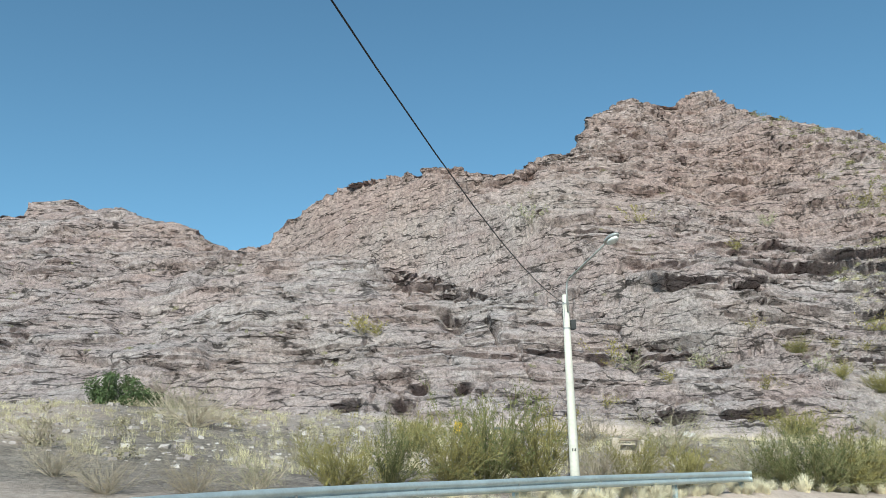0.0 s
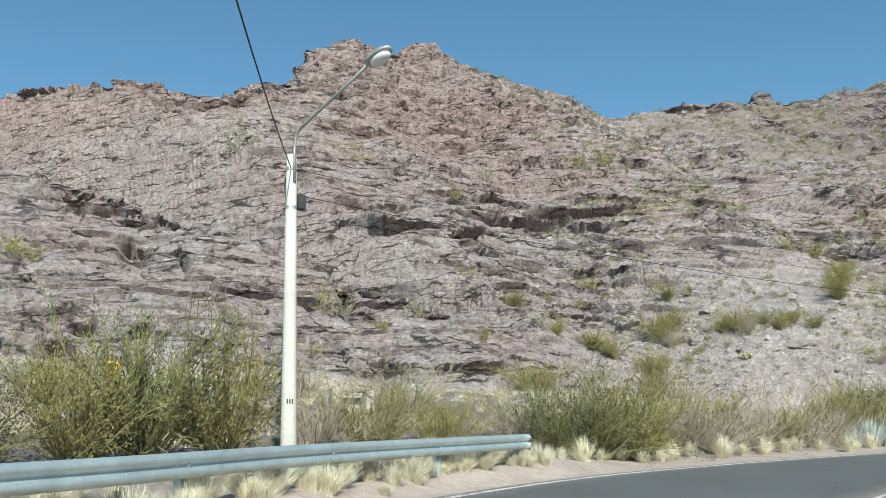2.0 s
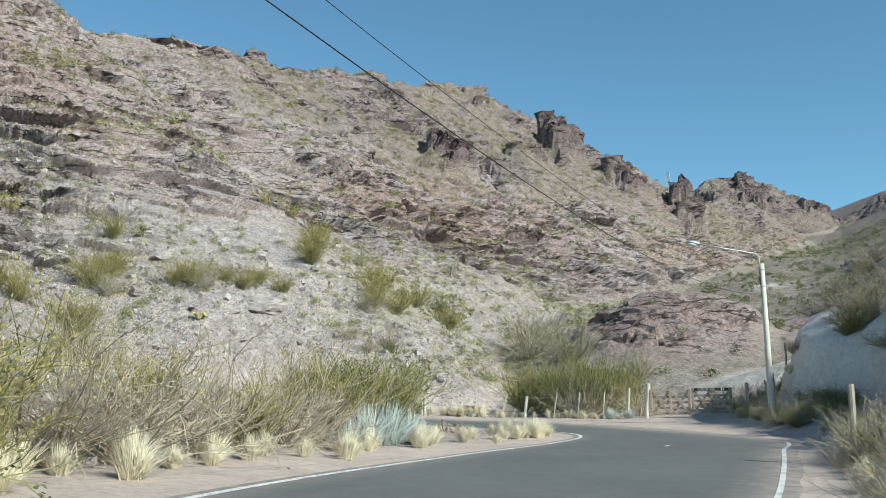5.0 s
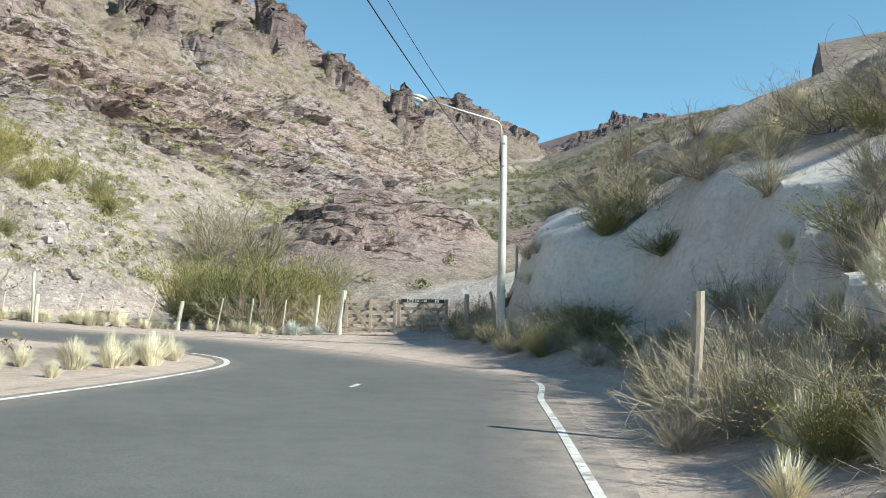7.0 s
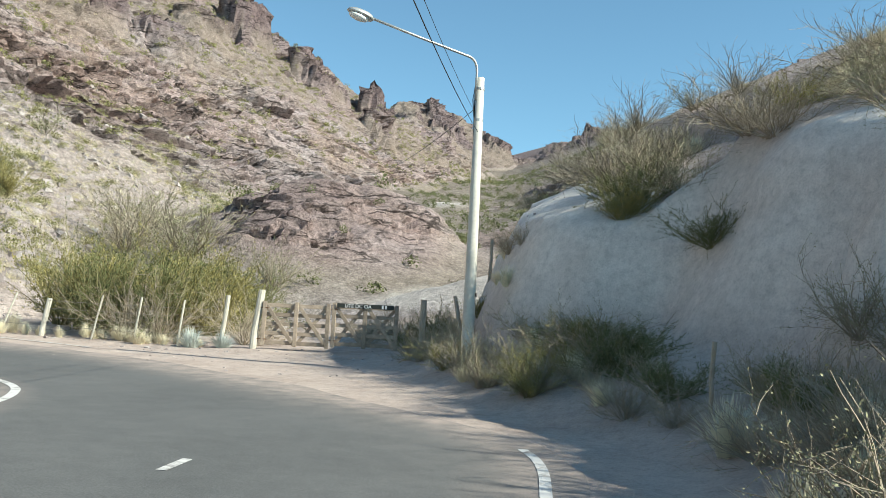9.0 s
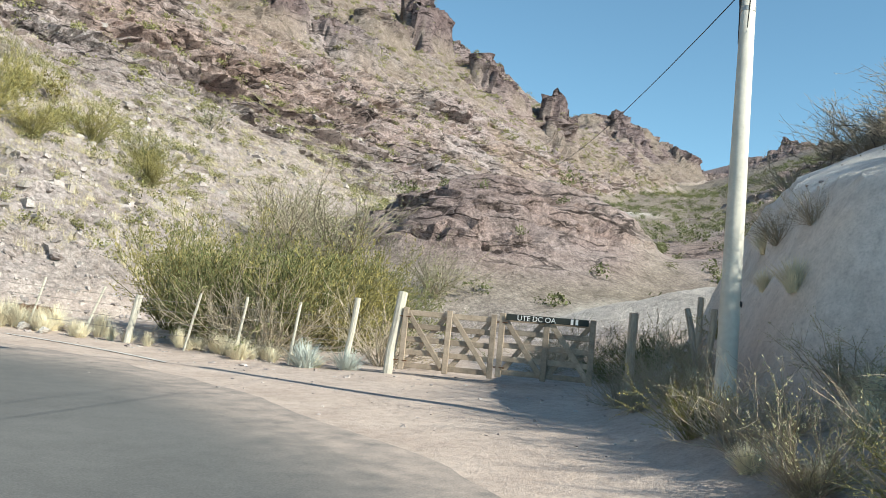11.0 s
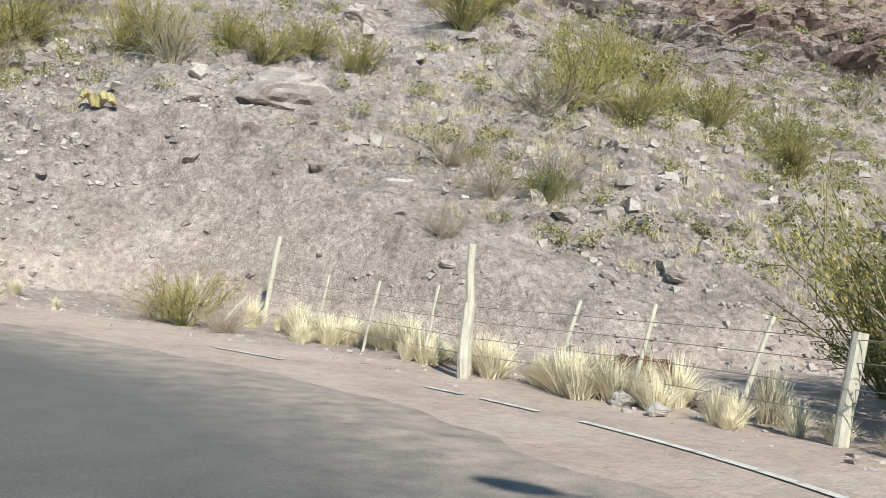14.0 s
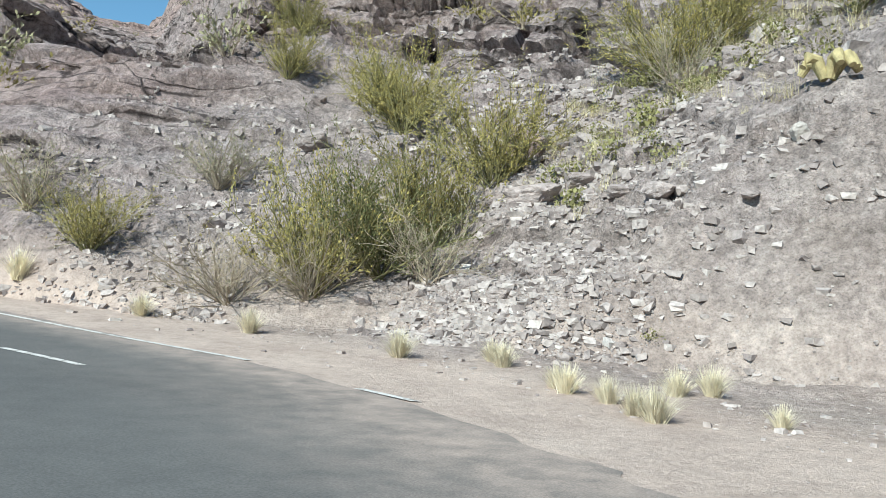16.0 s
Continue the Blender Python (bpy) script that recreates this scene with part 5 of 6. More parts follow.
def lamp_post(x, y, top_z, lamp, box):
    """Concrete pole with a bent steel arm and a cobra-head lamp; lamp: the place of the head."""
    z = rest(x, y)
    ob = empty("street_lamp", pose(x, y, z), "white concrete street lamp with a bent steel arm, beside the road", "street lamp", "street lamps")
    h = top_z - z
    bm = bmesh.new()
    bm_tube(bm, [(0, 0, -0.4), (0, 0, 0.3), (0, 0, h * 0.5), (0, 0, h)], [0.135, 0.132, 0.112, 0.085], 14)
    part("pole", bm, concrete, ob, "white concrete pole", True)
    tip = Vector((lamp[0] - x, lamp[1] - y, lamp[2] - z))
    flat = Vector((tip.x, tip.y, 0)).normalized()
    pts = [Vector((0, 0, h - 0.5)) + flat * 0.1, Vector((0, 0, h + 0.1)) + flat * 0.1]
    knee = Vector((0, 0, h + 0.42)) + flat * 0.30
    for k in range(1, 7):
        t = k / 6
        pts.append(pts[1] * (1 - t) ** 2 + 2 * t * (1 - t) * (Vector((0, 0, h + 0.38)) + flat * 0.1) + knee * t * t)
    pts += [knee.lerp(tip, 0.5), tip - flat * 0.1]
    bm = bmesh.new()
    bm_tube(bm, pts, 0.028, 8)
    part("arm", bm, lamp_metal, ob, "bent steel arm", True)
    bm = bmesh.new()
    bmesh.ops.create_uvsphere(bm, u_segments=14, v_segments=8, radius=1.0)
    for v in bm.verts:
        if v.co.z < 0:
            v.co.z *= 0.35
        v.co.x *= 1.0 - 0.25 * max(0, -v.co.x)
    head = Matrix.Translation(tip + flat * 0.12) @ Matrix.Rotation(math.atan2(flat.y, flat.x), 4, "Z") @ Matrix.Rotation(radians(-12), 4, "Y")
    bmesh.ops.transform(bm, matrix=head @ Matrix.Diagonal((0.34, 0.155, 0.12, 1)), verts=bm.verts)
    hd = part("lamp_head", bm, lamp_metal, ob, "grey steel lamp head", True)
    bm = bmesh.new()
    bmesh.ops.create_uvsphere(bm, u_segments=12, v_segments=6, radius=1.0)
    bmesh.ops.transform(bm, matrix=head @ Matrix.Translation((0.06, 0, -0.05)) @ Matrix.Diagonal((0.22, 0.125, 0.075, 1)), verts=bm.verts)
    part("cover", bm, lamp_glass, hd, "clear lamp cover", True)
    for dz in (0.25, 0.95):
        bm = bmesh.new()
        bm_tube(bm, [(0, 0, h - dz - 0.03), (0, 0, h - dz + 0.03)], 0.098, 12)
        part("band", bm, lamp_metal, ob)
    if box:
        bm = bmesh.new()
        bm_box(bm, pose(0.17, -0.02, h - 0.85, 0, 0, 20), 0.13, 0.14, 0.26, 0.012)
        part("control_box", bm, black_box, ob, "black control box")
    bm = bmesh.new()
    bm_tube(bm, [(-0.06, 0.09, h - 0.9), (-0.1, 0.12, h - 0.5), (-0.05, 0.1, h - 0.2), (-0.02, 0.09, h - 1.4)], 0.012, 5)
    part("wire_loop", bm, rubber, ob)
    # stencil marks on the pole
    bm = bmesh.new()
    for k, (dx, dz) in enumerate(((-0.04, 1.25), (0.0, 1.25), (0.04, 1.25))):
        bm_box(bm, pose(dx, -0.131, dz), 0.022, 0.006, 0.07)
    part("stencil_mark", bm, black_box, ob)
    return ob


lamp_post(5.47, 24.02, 7.70, (6.46, 21.86, 8.57), True)
lamp_post(48.33, 34.53, 9.80, (46.32, 36.38, 10.55), False)


def cable(a, b, sag, r=0.014):
    a, b = Vector(a), Vector(b)
    pts = [a.lerp(b, t) - Vector((0, 0, sag * 4 * t * (1 - t))) for t in (k / 24 for k in range(25))]
    bm = bmesh.new()
    bm_tube(bm, pts, r, 5)
    return tagged(part("overhead_cable", bm, rubber, None, "", True), "black overhead cable strung between the lamp posts", "cable", "overhead cables")


cable((5.47, 24.02, 7.45), (-4.0, -28.0, 10.0), 3.0, 0.009)
cable((5.47, 24.02, 7.0), (48.33, 34.53, 8.6), 1.3, 0.007)
cable((5.47, 24.12, 7.5), (48.33, 34.63, 9.05), 1.3, 0.0045)
cable((48.33, 34.53, 9.2), (98, 62, 19.5), 1.2, 0.008)


# fence
def fence_post(x, y, h, r, lean, tilt, mat, label, group=""):
    z = rest(x, y)
    n = 9
    bm = bmesh.new()
    rng = np.random.default_rng(int(x * 100) + int(y * 10))
    pts = [(rng.normal() * r * 0.12, rng.normal() * r * 0.12, -0.25 + (h + 0.25) * k / 5) for k in range(6)]
    bm_tube(bm, pts, [r * rng.uniform(0.9, 1.08) for _ in pts], n)
    ob = part("fence_post", bm, mat, None, "", False)
    ob.matrix_basis = pose(x, y, z, lean, tilt, 0)
    return tagged(ob, label, "post", group or "fence posts")


THICK = "thick weathered round wooden fence post at the roadside"
THIN = "thin leaning wooden fence stake holding the wires"
fence_post(51.75, 42.75, 1.45, 0.062, 3, 4, wood_pale, THICK)
fence_post(50.95, 48.2, 1.10, 0.075, 5, 6, wood_pale, THICK)
fence_post(49.5, 53.9, 1.95, 0.065, 0, -3, wood_pale, "tall weathered wooden fence post with a shorter post beside it")
fence_post(49.25, 53.5, 1.08, 0.085, 0, 1, wood_pale, "short stout wooden post beside a taller one")
fence_post(47.65, 60.7, 1.95, 0.06, 2, 4, wood_pale, THICK)
fence_post(46.2, 61.0, 0.95, 0.05, 0, 2, wood_pale, "short pale wooden post in dry scrub")
fence_post(46.8, 60.8, 0.85, 0.035, -20, 42, wood_pale, "fallen wooden stake leaning in the scrub")
for _x, _y, _l, _t in ((51.4, 43.9, 4, 3), (51.2, 45.2, 3, 6), (51.05, 46.5, 5, 8), (50.85, 49.6, 6, 16), (50.55, 51.2, 3, 12), (50.2, 52.6, 5, 14), (49.35, 55.4, 2, 6), (48.75, 56.9, 3, 8), (48.3, 58.7, 2, 7)):
    fence_post(_x, _y, 1.28, 0.03, _l, _t, wood_pale, THIN)


def strand(points, name="fence_wire"):
    bm = bmesh.new()
    bm_tube(bm, points, 0.005, 4)
    return tagged(part(name, bm, wire_metal), "thin rusty fence wire strung between the posts", "wire", "fence wires")


_line = [(51.75, 42.75), (51.2, 45.2), (50.95, 48.2), (50.55, 51.2), (49.5, 53.9), (48.75, 56.9), (47.65, 60.7), (46.2, 61.0)]
for _h in (0.3, 0.55, 0.8, 1.02):
    strand([(x + 0.03, y, rest(x, y) + _h * (0.72 if i == 7 else 1.0)) for i, (x, y) in enumerate(_line)])
# old posts on the bank side
for _t, _s, _h, _r, _l, _tl in ((8.2, 2.4, 0.8, 0.03, 10, 28), (9.5, 2.6, 1.0, 0.03, 3, 4), (10.2, 3.0, 1.1, 0.035, -5, 12), (7.2, 2.8, 1.1, 0.05, 6, 8), (11.0, 2.2, 0.9, 0.03, 3, -10)):
    _x, _y = beside_bank(_t, _s)
    fence_post(_x, _y, _h, _r, _l, _tl, wood_grey, "old split wooden post among dry grass", "old posts on the bank")
fence_post(33.65, 27.45, 4.13 - rest(33.65, 27.45), 0.07, 3, -4, wood_grey, "old split wooden post among dry grass", "old posts on the bank")
for _x, _y, _h, _r, _l, _t in ((53.05, 37.35, 1.35, 0.085, 0, 2, ), (53.6, 36.3, 1.2, 0.06, 2, -3), (54.0, 35.8, 1.15, 0.05, 0, 4), (51.2, 35.6, 1.25, 0.05, -16, 18), (50.4, 35.3, 1.1, 0.05, 3, 4)):
    fence_post(_x, _y, _h, _r, _l, _t, wood_grey, "weathered wooden post beside the farm gate", "posts beside the gate")


def gate_leaf(a, b, sign):
    """One leaf of the farm gate, from its hinge a to its free end b."""
    a, b = Vector((*a, 0)), Vector((*b, 0))
    w = (b - a).length
    z = max(rest(a.x, a.y), rest(b.x, b.y)) + 0.12
    ob = empty("farm_gate", Matrix.Translation((a.x, a.y, z)) @ Matrix.Rotation(math.atan2(b.y - a.y, b.x - a.x), 4, "Z"), "weathered wooden farm gate leaf with crossed braces, closed", "gate", "gate leaves")
    h = 1.16
    for k in range(5):
        bm = bmesh.new()
        bm_box(bm, pose(w / 2, 0, 0.07 + k * (h - 0.14) / 4, 0, 0, 0), w - 0.02, 0.028, 0.105, 0.006)
        part("rail", bm, wood_gate, ob)
    for x in (0.05, w / 2, w - 0.05):
        bm = bmesh.new()
        bm_box(bm, pose(x, -0.04, h / 2), 0.11, 0.045, h + 0.06, 0.008)
        part("stile", bm, wood_gate, ob)
    for x0, x1 in ((0.08, w / 2 - 0.05), (w / 2 + 0.05, w - 0.08)):
        for side, up in ((-0.04, -1), (0.035, 1)):
            ang = math.degrees(math.atan2(h - 0.1, x1 - x0))
            bm = bmesh.new()
            bm_box(bm, pose((x0 + x1) / 2, side, h / 2, 0, -up * ang, 0), math.hypot(h - 0.12, x1 - x0) - 0.06, 0.03, 0.10, 0.006)
            part("brace", bm, wood_gate, ob)
    for zz in (0.15, h - 0.15):
        bm = bmesh.new()
        bm_tube(bm, [(-0.12, -0.02, zz), (0.16, -0.068, zz)], 0.014, 6)
        part("hinge", bm, rust, ob, "rusty iron hinge")
    if sign:
        bm = bmesh.new()
        bm_box(bm, pose(w / 2, -0.085, h - 0.04), w * 0.86, 0.012, 0.12, 0.003)
        board = part("name_board", bm, sign_black, ob, "black board with white lettering")
        text = bpy.data.curves.new("lettering", "FONT")
        text.body, text.size, text.extrude, text.align_x = "UTE DC OA", 0.14, 0.003, "CENTER"
        tmp = bpy.data.objects.new("lettering", text)
        me = bpy.data.meshes.new_from_object(tmp)
        bpy.data.objects.remove(tmp)
        me.materials.clear()
        me.materials.append(sign_white)
        t = new("lettering", me)
        t.parent, t.matrix_basis = board, Matrix.Translation((w * 0.39, -0.098, h - 0.09)) @ Matrix.Rotation(radians(90), 4, "X")
        bm = bmesh.new()
        for k in (0, 1):
            bm_box(bm, pose(w * 0.76 + 0.09 * k, -0.094, h - 0.04), 0.05, 0.008, 0.10)
        part("number_bar", bm, sign_white, board)
    return ob


gate_leaf((51.98, 41.62), (52.55, 39.86), False)
gate_leaf((52.58, 39.80), (53.0, 38.02), True)
_ob = fence_post(51.9, 41.82, 1.62, 0.095, 4, 5, wood_pale, "stout round wooden gate post, leaning", "gate posts")


# stones
def stone_mesh(seed, mat, sharp=0.25):
    bm = bmesh.new()
    bmesh.ops.create_icosphere(bm, subdivisions=3 + (sharp > 0.3), radius=1.0)
    rng = np.random.default_rng(seed)
    cuts = [(Vector(rng.normal(size=3)).normalized(), rng.uniform(0.42, 0.82)) for _ in range(13)]
    for v in bm.verts:
        for n, d in cuts:
            over = v.co.dot(n) - d
            if over > 0:
                v.co -= n * over * 0.92
        rim = noise.noise(Vector((v.co.x * 1.6, v.co.y * 1.6, v.co.z * 3)) + Vector((seed, 0, 0)))
        v.co += v.co.normalized() * (0.09 * rim - 0.07 * max(0, 0.16 - abs(noise.noise(v.co * 1.9 + Vector((0, 0, seed))))) / 0.16 + 0.06 * noise.noise(v.co * 7 + Vector((0, seed, 0))))
    return bm


def boulder(x, y, sx, sy, sz, mat, label, seed, sink=0.35, turn=0):
    ob = part("boulder", stone_mesh(seed, mat, 0.4), mat, None, "", False)
    ob.matrix_basis = pose(x, y, rest(x, y) + sz * (0.5 - sink), 0, 0, turn) @ Matrix.Diagonal((sx / 2, sy / 2, sz / 2, 1))
    return tagged(ob, label, "boulder", "boulders")


for _i, (_x, _y, _a, _b, _c, _m, _l, _k) in enumerate((
        (48.8, 66.3, 3.8, 2.6, 1.9, stone_grey, "large smooth grey boulder set in the slope", 0.5), (37.6, 69.3, 1.5, 1.2, 1.1, stone_red, "rounded reddish boulder on the slope", 0.25), (41.2, 66.3, 0.8, 0.6, 0.5, stone_grey, "grey stone block with a dark underside", 0.2),
        (38.6, 67.3, 1.4, 0.9, 0.7, stone_grey, "flat grey slab among broken stones", 0.3), (39.4, 67.8, 0.8, 0.6, 0.5, stone_grey, "broken grey stone on the slope", 0.3), (46.3, 67.2, 0.7, 0.5, 0.6, stone_white, "whitish stone on the slope", 0.3),
        (43.4, 66.0, 0.5, 0.4, 0.5, stone_white, "white crusted stone below the cactus", 0.3), (46.0, 66.0, 0.9, 0.5, 0.4, stone_grey, "grey stone block with a dark underside", 0.25), (12.4, 42.6, 1.1, 0.7, 0.6, stone_white, "pale stone lying on the rubble below the cliff", 0.3),
        (50.35, 51.0, 0.4, 0.3, 0.28, stone_white, "white stone at the roadside fence", 0.2), (50.3, 50.2, 0.3, 0.25, 0.2, stone_white, "white stone at the roadside fence", 0.2), (54.2, 59.9, 0.9, 0.6, 0.6, stone_grey, "dark grey stone on the scree", 0.3),
        (51.5, 70.5, 2.2, 1.4, 1.1, stone_grey, "large grey boulder on the scree", 0.35), (56.8, 69.0, 1.4, 1.0, 0.8, stone_grey, "grey boulder on the scree", 0.35), (45.0, 72.4, 2.0, 1.3, 1.0, stone_grey, "large grey boulder on the scree", 0.35),
        (35.2, 66.6, 0.9, 0.7, 0.5, stone_grey, "broken grey stone on the slope", 0.3), (36.4, 65.1, 0.5, 0.4, 0.3, stone_grey, "grey stone at the foot of the slope", 0.3), (39.0, 64.9, 0.6, 0.5, 0.35, stone_grey, "grey stone at the foot of the slope", 0.3),
        (42.0, 70.4, 1.3, 1.0, 0.8, stone_grey, "grey boulder on the slope", 0.3), (33.0, 68.2, 1.2, 0.9, 0.8, stone_grey, "grey boulder on the slope", 0.3))):
    boulder(_x, _y, _a, _b, _c, _m, _l, 500 + _i, _k, 11 * (_i % 7) - 30)


# broken blocks lying on the cut, each its own stone
_blocks = [part("rock", stone_mesh(700 + k, stone_grey), stone_grey) for k in range(4)]
_r2 = np.random.default_rng(71)
for _i in range(90):
    while True:
        _x = float(_r2.uniform(31, 58))
        _y = float(table(_x, CUT)) + float(_r2.uniform(0.4, 7.5))
        if 38 < _x < 43 or _r2.uniform() < 0.5:
            break
    _s = 0.09 + 0.22 * float(_r2.uniform()) ** 2
    _m = pose(_x, _y, rest(_x, _y) + 0.1 * _s, float(_r2.uniform(-25, 25)), float(_r2.uniform(-25, 25)), float(_r2.uniform(0, 360)))
    if _i < 4:
        _ob = _blocks[_i]
        _ob.matrix_basis = _m
        tagged(_ob, "angular broken grey stone lying on the slope", "rock", "broken stones on the cut")
    else:
        _ob = copy_thing(_blocks[_i % 4], _m)
    _ob.scale = (_s * float(_r2.uniform(0.9, 1.6)), _s, _s * float(_r2.uniform(0.55, 0.9)))


def loose_stones(name, label, count, where, seed, small, large, mat):
    rng = np.random.default_rng(seed)
    shapes = []
    for k in range(6):
        bm = bmesh.new()
        bmesh.ops.create_cube(bm, size=1.5)
        if k % 2:
            v = list(bm.verts)[k]
            bmesh.ops.bevel(bm, geom=[v] + [list(bm.verts)[(k + 3) % 8]], offset=0.5, segments=1, affect="VERTICES")
        for v in bm.verts:
            v.co += Vector(rng.uniform(-0.32, 0.32, 3))
        bmesh.ops.triangulate(bm, faces=bm.faces)
        shapes.append((np.array([v.co[:] for v in bm.verts]), [[v.index for v in f.verts] for f in bm.faces]))
        bm.free()
    vs, fs, base = [], [], 0
    n = 0
    while n < count:
        x, y = where(rng)
        if x is None:
            continue
        n += 1
        v, f = shapes[n % 6]
        s = small + (large - small) * rng.uniform() ** 4
        q = v * (s * rng.uniform(0.7, 1.5), s * rng.uniform(0.6, 1.1), s * rng.uniform(0.4, 0.8))
        tip = rng.normal() * 0.35
        q = np.stack([q[:, 0], q[:, 1] * math.cos(tip) - q[:, 2] * math.sin(tip), q[:, 1] * math.sin(tip) + q[:, 2] * math.cos(tip)], 1)
        a = rng.uniform(0, 6.283)
        c, d = math.cos(a), math.sin(a)
        q = np.stack([q[:, 0] * c - q[:, 1] * d, q[:, 0] * d + q[:, 1] * c, q[:, 2]], 1)
        vs.append(q + (x, y, rest(x, y) - 0.05 * s))
        fs.extend([[i + base for i in face] for face in f])
        base += len(v)
    return tagged(mesh_object(name, np.vstack(vs), fs, mat), label, "stones", kind="stuff")


stone_loose, _nt, _b = material("loose_stone", 0.95, 0, 0.15)
_g = _nt.nodes.new("ShaderNodeNewGeometry")
_c = ramp(_nt, _g.outputs["Random Per Island"], [(0.0, (0.25, 0.215, 0.205)), (0.4, (0.37, 0.325, 0.305)), (0.8, (0.46, 0.41, 0.385)), (0.985, (0.50, 0.45, 0.42)), (1.0, (0.60, 0.57, 0.54))])
_nt.links.new(mix(_nt, 1.0, _c, ramp(_nt, noise_tex(_nt, position(_nt), 14, 4), [(0.3, 0.7), (0.7, 1.2)]), "MULTIPLY"), _b.inputs["Base Color"])


def on_cut(rng):
    x = rng.uniform(28, 60) if rng.uniform() < 0.45 else rng.normal(37.8, 2.6)
    y = float(table(x, CUT)) + rng.uniform(0.0, 1) ** 1.5 * 12
    if 41.5 < x < 54 and y < 65.3 and rng.uniform() < 0.8:
        return None, None
    k = float(fbm(np.array([x / 4]), np.array([y / 4]), np.array([2.0]), 2, 66)[0])
    return (x, y) if k + rng.uniform(-0.4, 0.4) > -0.1 else (None, None)


def on_verge(rng):
    t = rng.uniform(14.5, 22)
    p, q = outer_edge[int(t * 12)], inner_edge[int(t * 12)]
    n = (p - q) / np.linalg.norm(p - q)
    d = rng.uniform(0.1, 1) ** 0.7 * 4.5
    return p[0] + n[0] * d + rng.normal() * 0.5, p[1] + n[1] * d + rng.normal() * 0.5


def on_apron(rng):
    return rng.uniform(46, 54), rng.uniform(34, 45)


def on_rubble(rng):
    x, y = rng.uniform(-30, 34), rng.uniform(24, 54)
    return (x, y) if y > 28 + 0.34 * max(0, x) else (None, None)


loose_stones("scree_stones", "broken grey and mauve stones on the slope", 17000, on_cut, 401, 0.02, 0.12, stone_loose)
loose_stones("verge_pebbles", "pebbles and clods on the sandy verge", 900, on_verge, 402, 0.015, 0.08, stone_loose)
loose_stones("apron_pebbles", "pebbles and clods on the sandy apron", 420, on_apron, 403, 0.01, 0.045, stone_loose)
loose_stones("rubble_stones", "grey rubble inside the hairpin", 2600, on_rubble, 404, 0.05, 0.26, stone_loose)
loose_stones("hill_stones", "loose stones on the scree", 3500, on_scree, 405, 0.05, 0.34, stone_loose)


# cactus with drooping arms on the cut
def cactus(x, y):
    z = rest(x, y)
    ob = empty("cactus", pose(x, y, z), "old columnar cactus with drooping yellowish arms", "cactus")
    rng = np.random.default_rng(9)
    for k in range(9):
        az = rng.uniform(2.6, 6.8)
        out = Vector((math.cos(az), math.sin(az), 0))
        pts = [Vector((0, 0, 0.1)) + out * 0.06, Vector((0, 0, 0.38)) + out * 0.2, Vector((0, 0, 0.40)) + out * 0.36, Vector((0, 0, 0.22)) + out * 0.46]
        bm = bmesh.new()
        bm_tube(bm, pts, [0.07, 0.095, 0.095, 0.06], 10)
        part("arm", bm, cactus_skin, ob)
    return ob


cactus(43.75, 66.45)


# debris by the fence: a rusty sheet and boards
def debris():
    z = rest(50.9, 52.4)
    bm = bmesh.new()
    n = 12
    for k in range(n + 1):
        a = k / n
        for j in range(2):
            bm.verts.new((a * 1.5 - 0.75, j * 0.55, 0.10 * math.sin(a * 3.1) + 0.03 * math.sin(k * 2.1)))
    bm.verts.ensure_lookup_table()
    for k in range(n):
        bm.faces.new((bm.verts[2 * k], bm.verts[2 * k + 2], bm.verts[2 * k + 3], bm.verts[2 * k + 1]))
    bmesh.ops.solidify(bm, geom=bm.faces[:], thickness=0.008)
    ob = part("metal_sheet", bm, rust)
    ob.matrix_basis = pose(51.1, 52.3, z + 0.12, 38, 0, -70)
    tagged(ob, "bent rusty metal sheet lying by the fence", "metal sheet")
    for k, (dx, dy, turn) in enumerate(((0.2, -0.5, -66), (0.35, -0.8, -72), (0.3, -1.1, -60))):
        bm = bmesh.new()
        bm_box(bm, pose(0, 0, 0), 1.7, 0.14, 0.03, 0.004)
        ob = part("board", bm, wood_gate)
        ob.matrix_basis = pose(50.9 + dx, 52.1 + dy, rest(50.9 + dx, 52.1 + dy) + 0.05 + 0.02 * k, 4, 3, turn)
        tagged(ob, "weathered brown board lying by the fence", "board", "boards by the fence")


debris()


# yellow marker behind the rail
def marker(x, y):
    z = rest(x, y)
    ob = empty("marker_post", pose(x, y, z), "small yellow marker on a thin post in the scrub", "marker")
    bm = bmesh.new()
    bm_tube(bm, [(0, 0, -0.2), (0, 0, 1.5)], 0.025, 6)
    part("pole", bm, wood_grey, ob)
    bm = bmesh.new()
    bm_box(bm, pose(0, -0.03, 1.6, 0, 12, 0), 0.3, 0.02, 0.45, 0.01)
    part("plate", bm, yellow_paint, ob, "yellow plate")


marker(2.1, 34.0)


# remains of a small hut on the rubble
def ruin(x, y):
    ob = empty("ruined_hut", pose(x, y, rest(x, y), 0, 0, 12), "low remains of a pale masonry hut with a dark opening", "ruin")
    for dx, w, h in ((-0.5, 0.3, 0.72), (0.48, 0.26, 0.64)):
        bm = bmesh.new()
        bm_box(bm, pose(dx, 0, h / 2 - 0.15), w, 0.3, h + 0.3, 0.03)
        part("wall", bm, render_wall, ob)
    bm = bmesh.new()
    bm_box(bm, pose(0.0, 0.5, 0.2), 1.2, 0.22, 0.7, 0.03)
    part("back_wall", bm, render_wall, ob)
    bm = bmesh.new()
    bm_box(bm, pose(-0.05, 0.02, 0.66), 1.1, 0.16, 0.09, 0.01)
    part("lintel", bm, wood_gate, ob, "weathered wooden lintel")


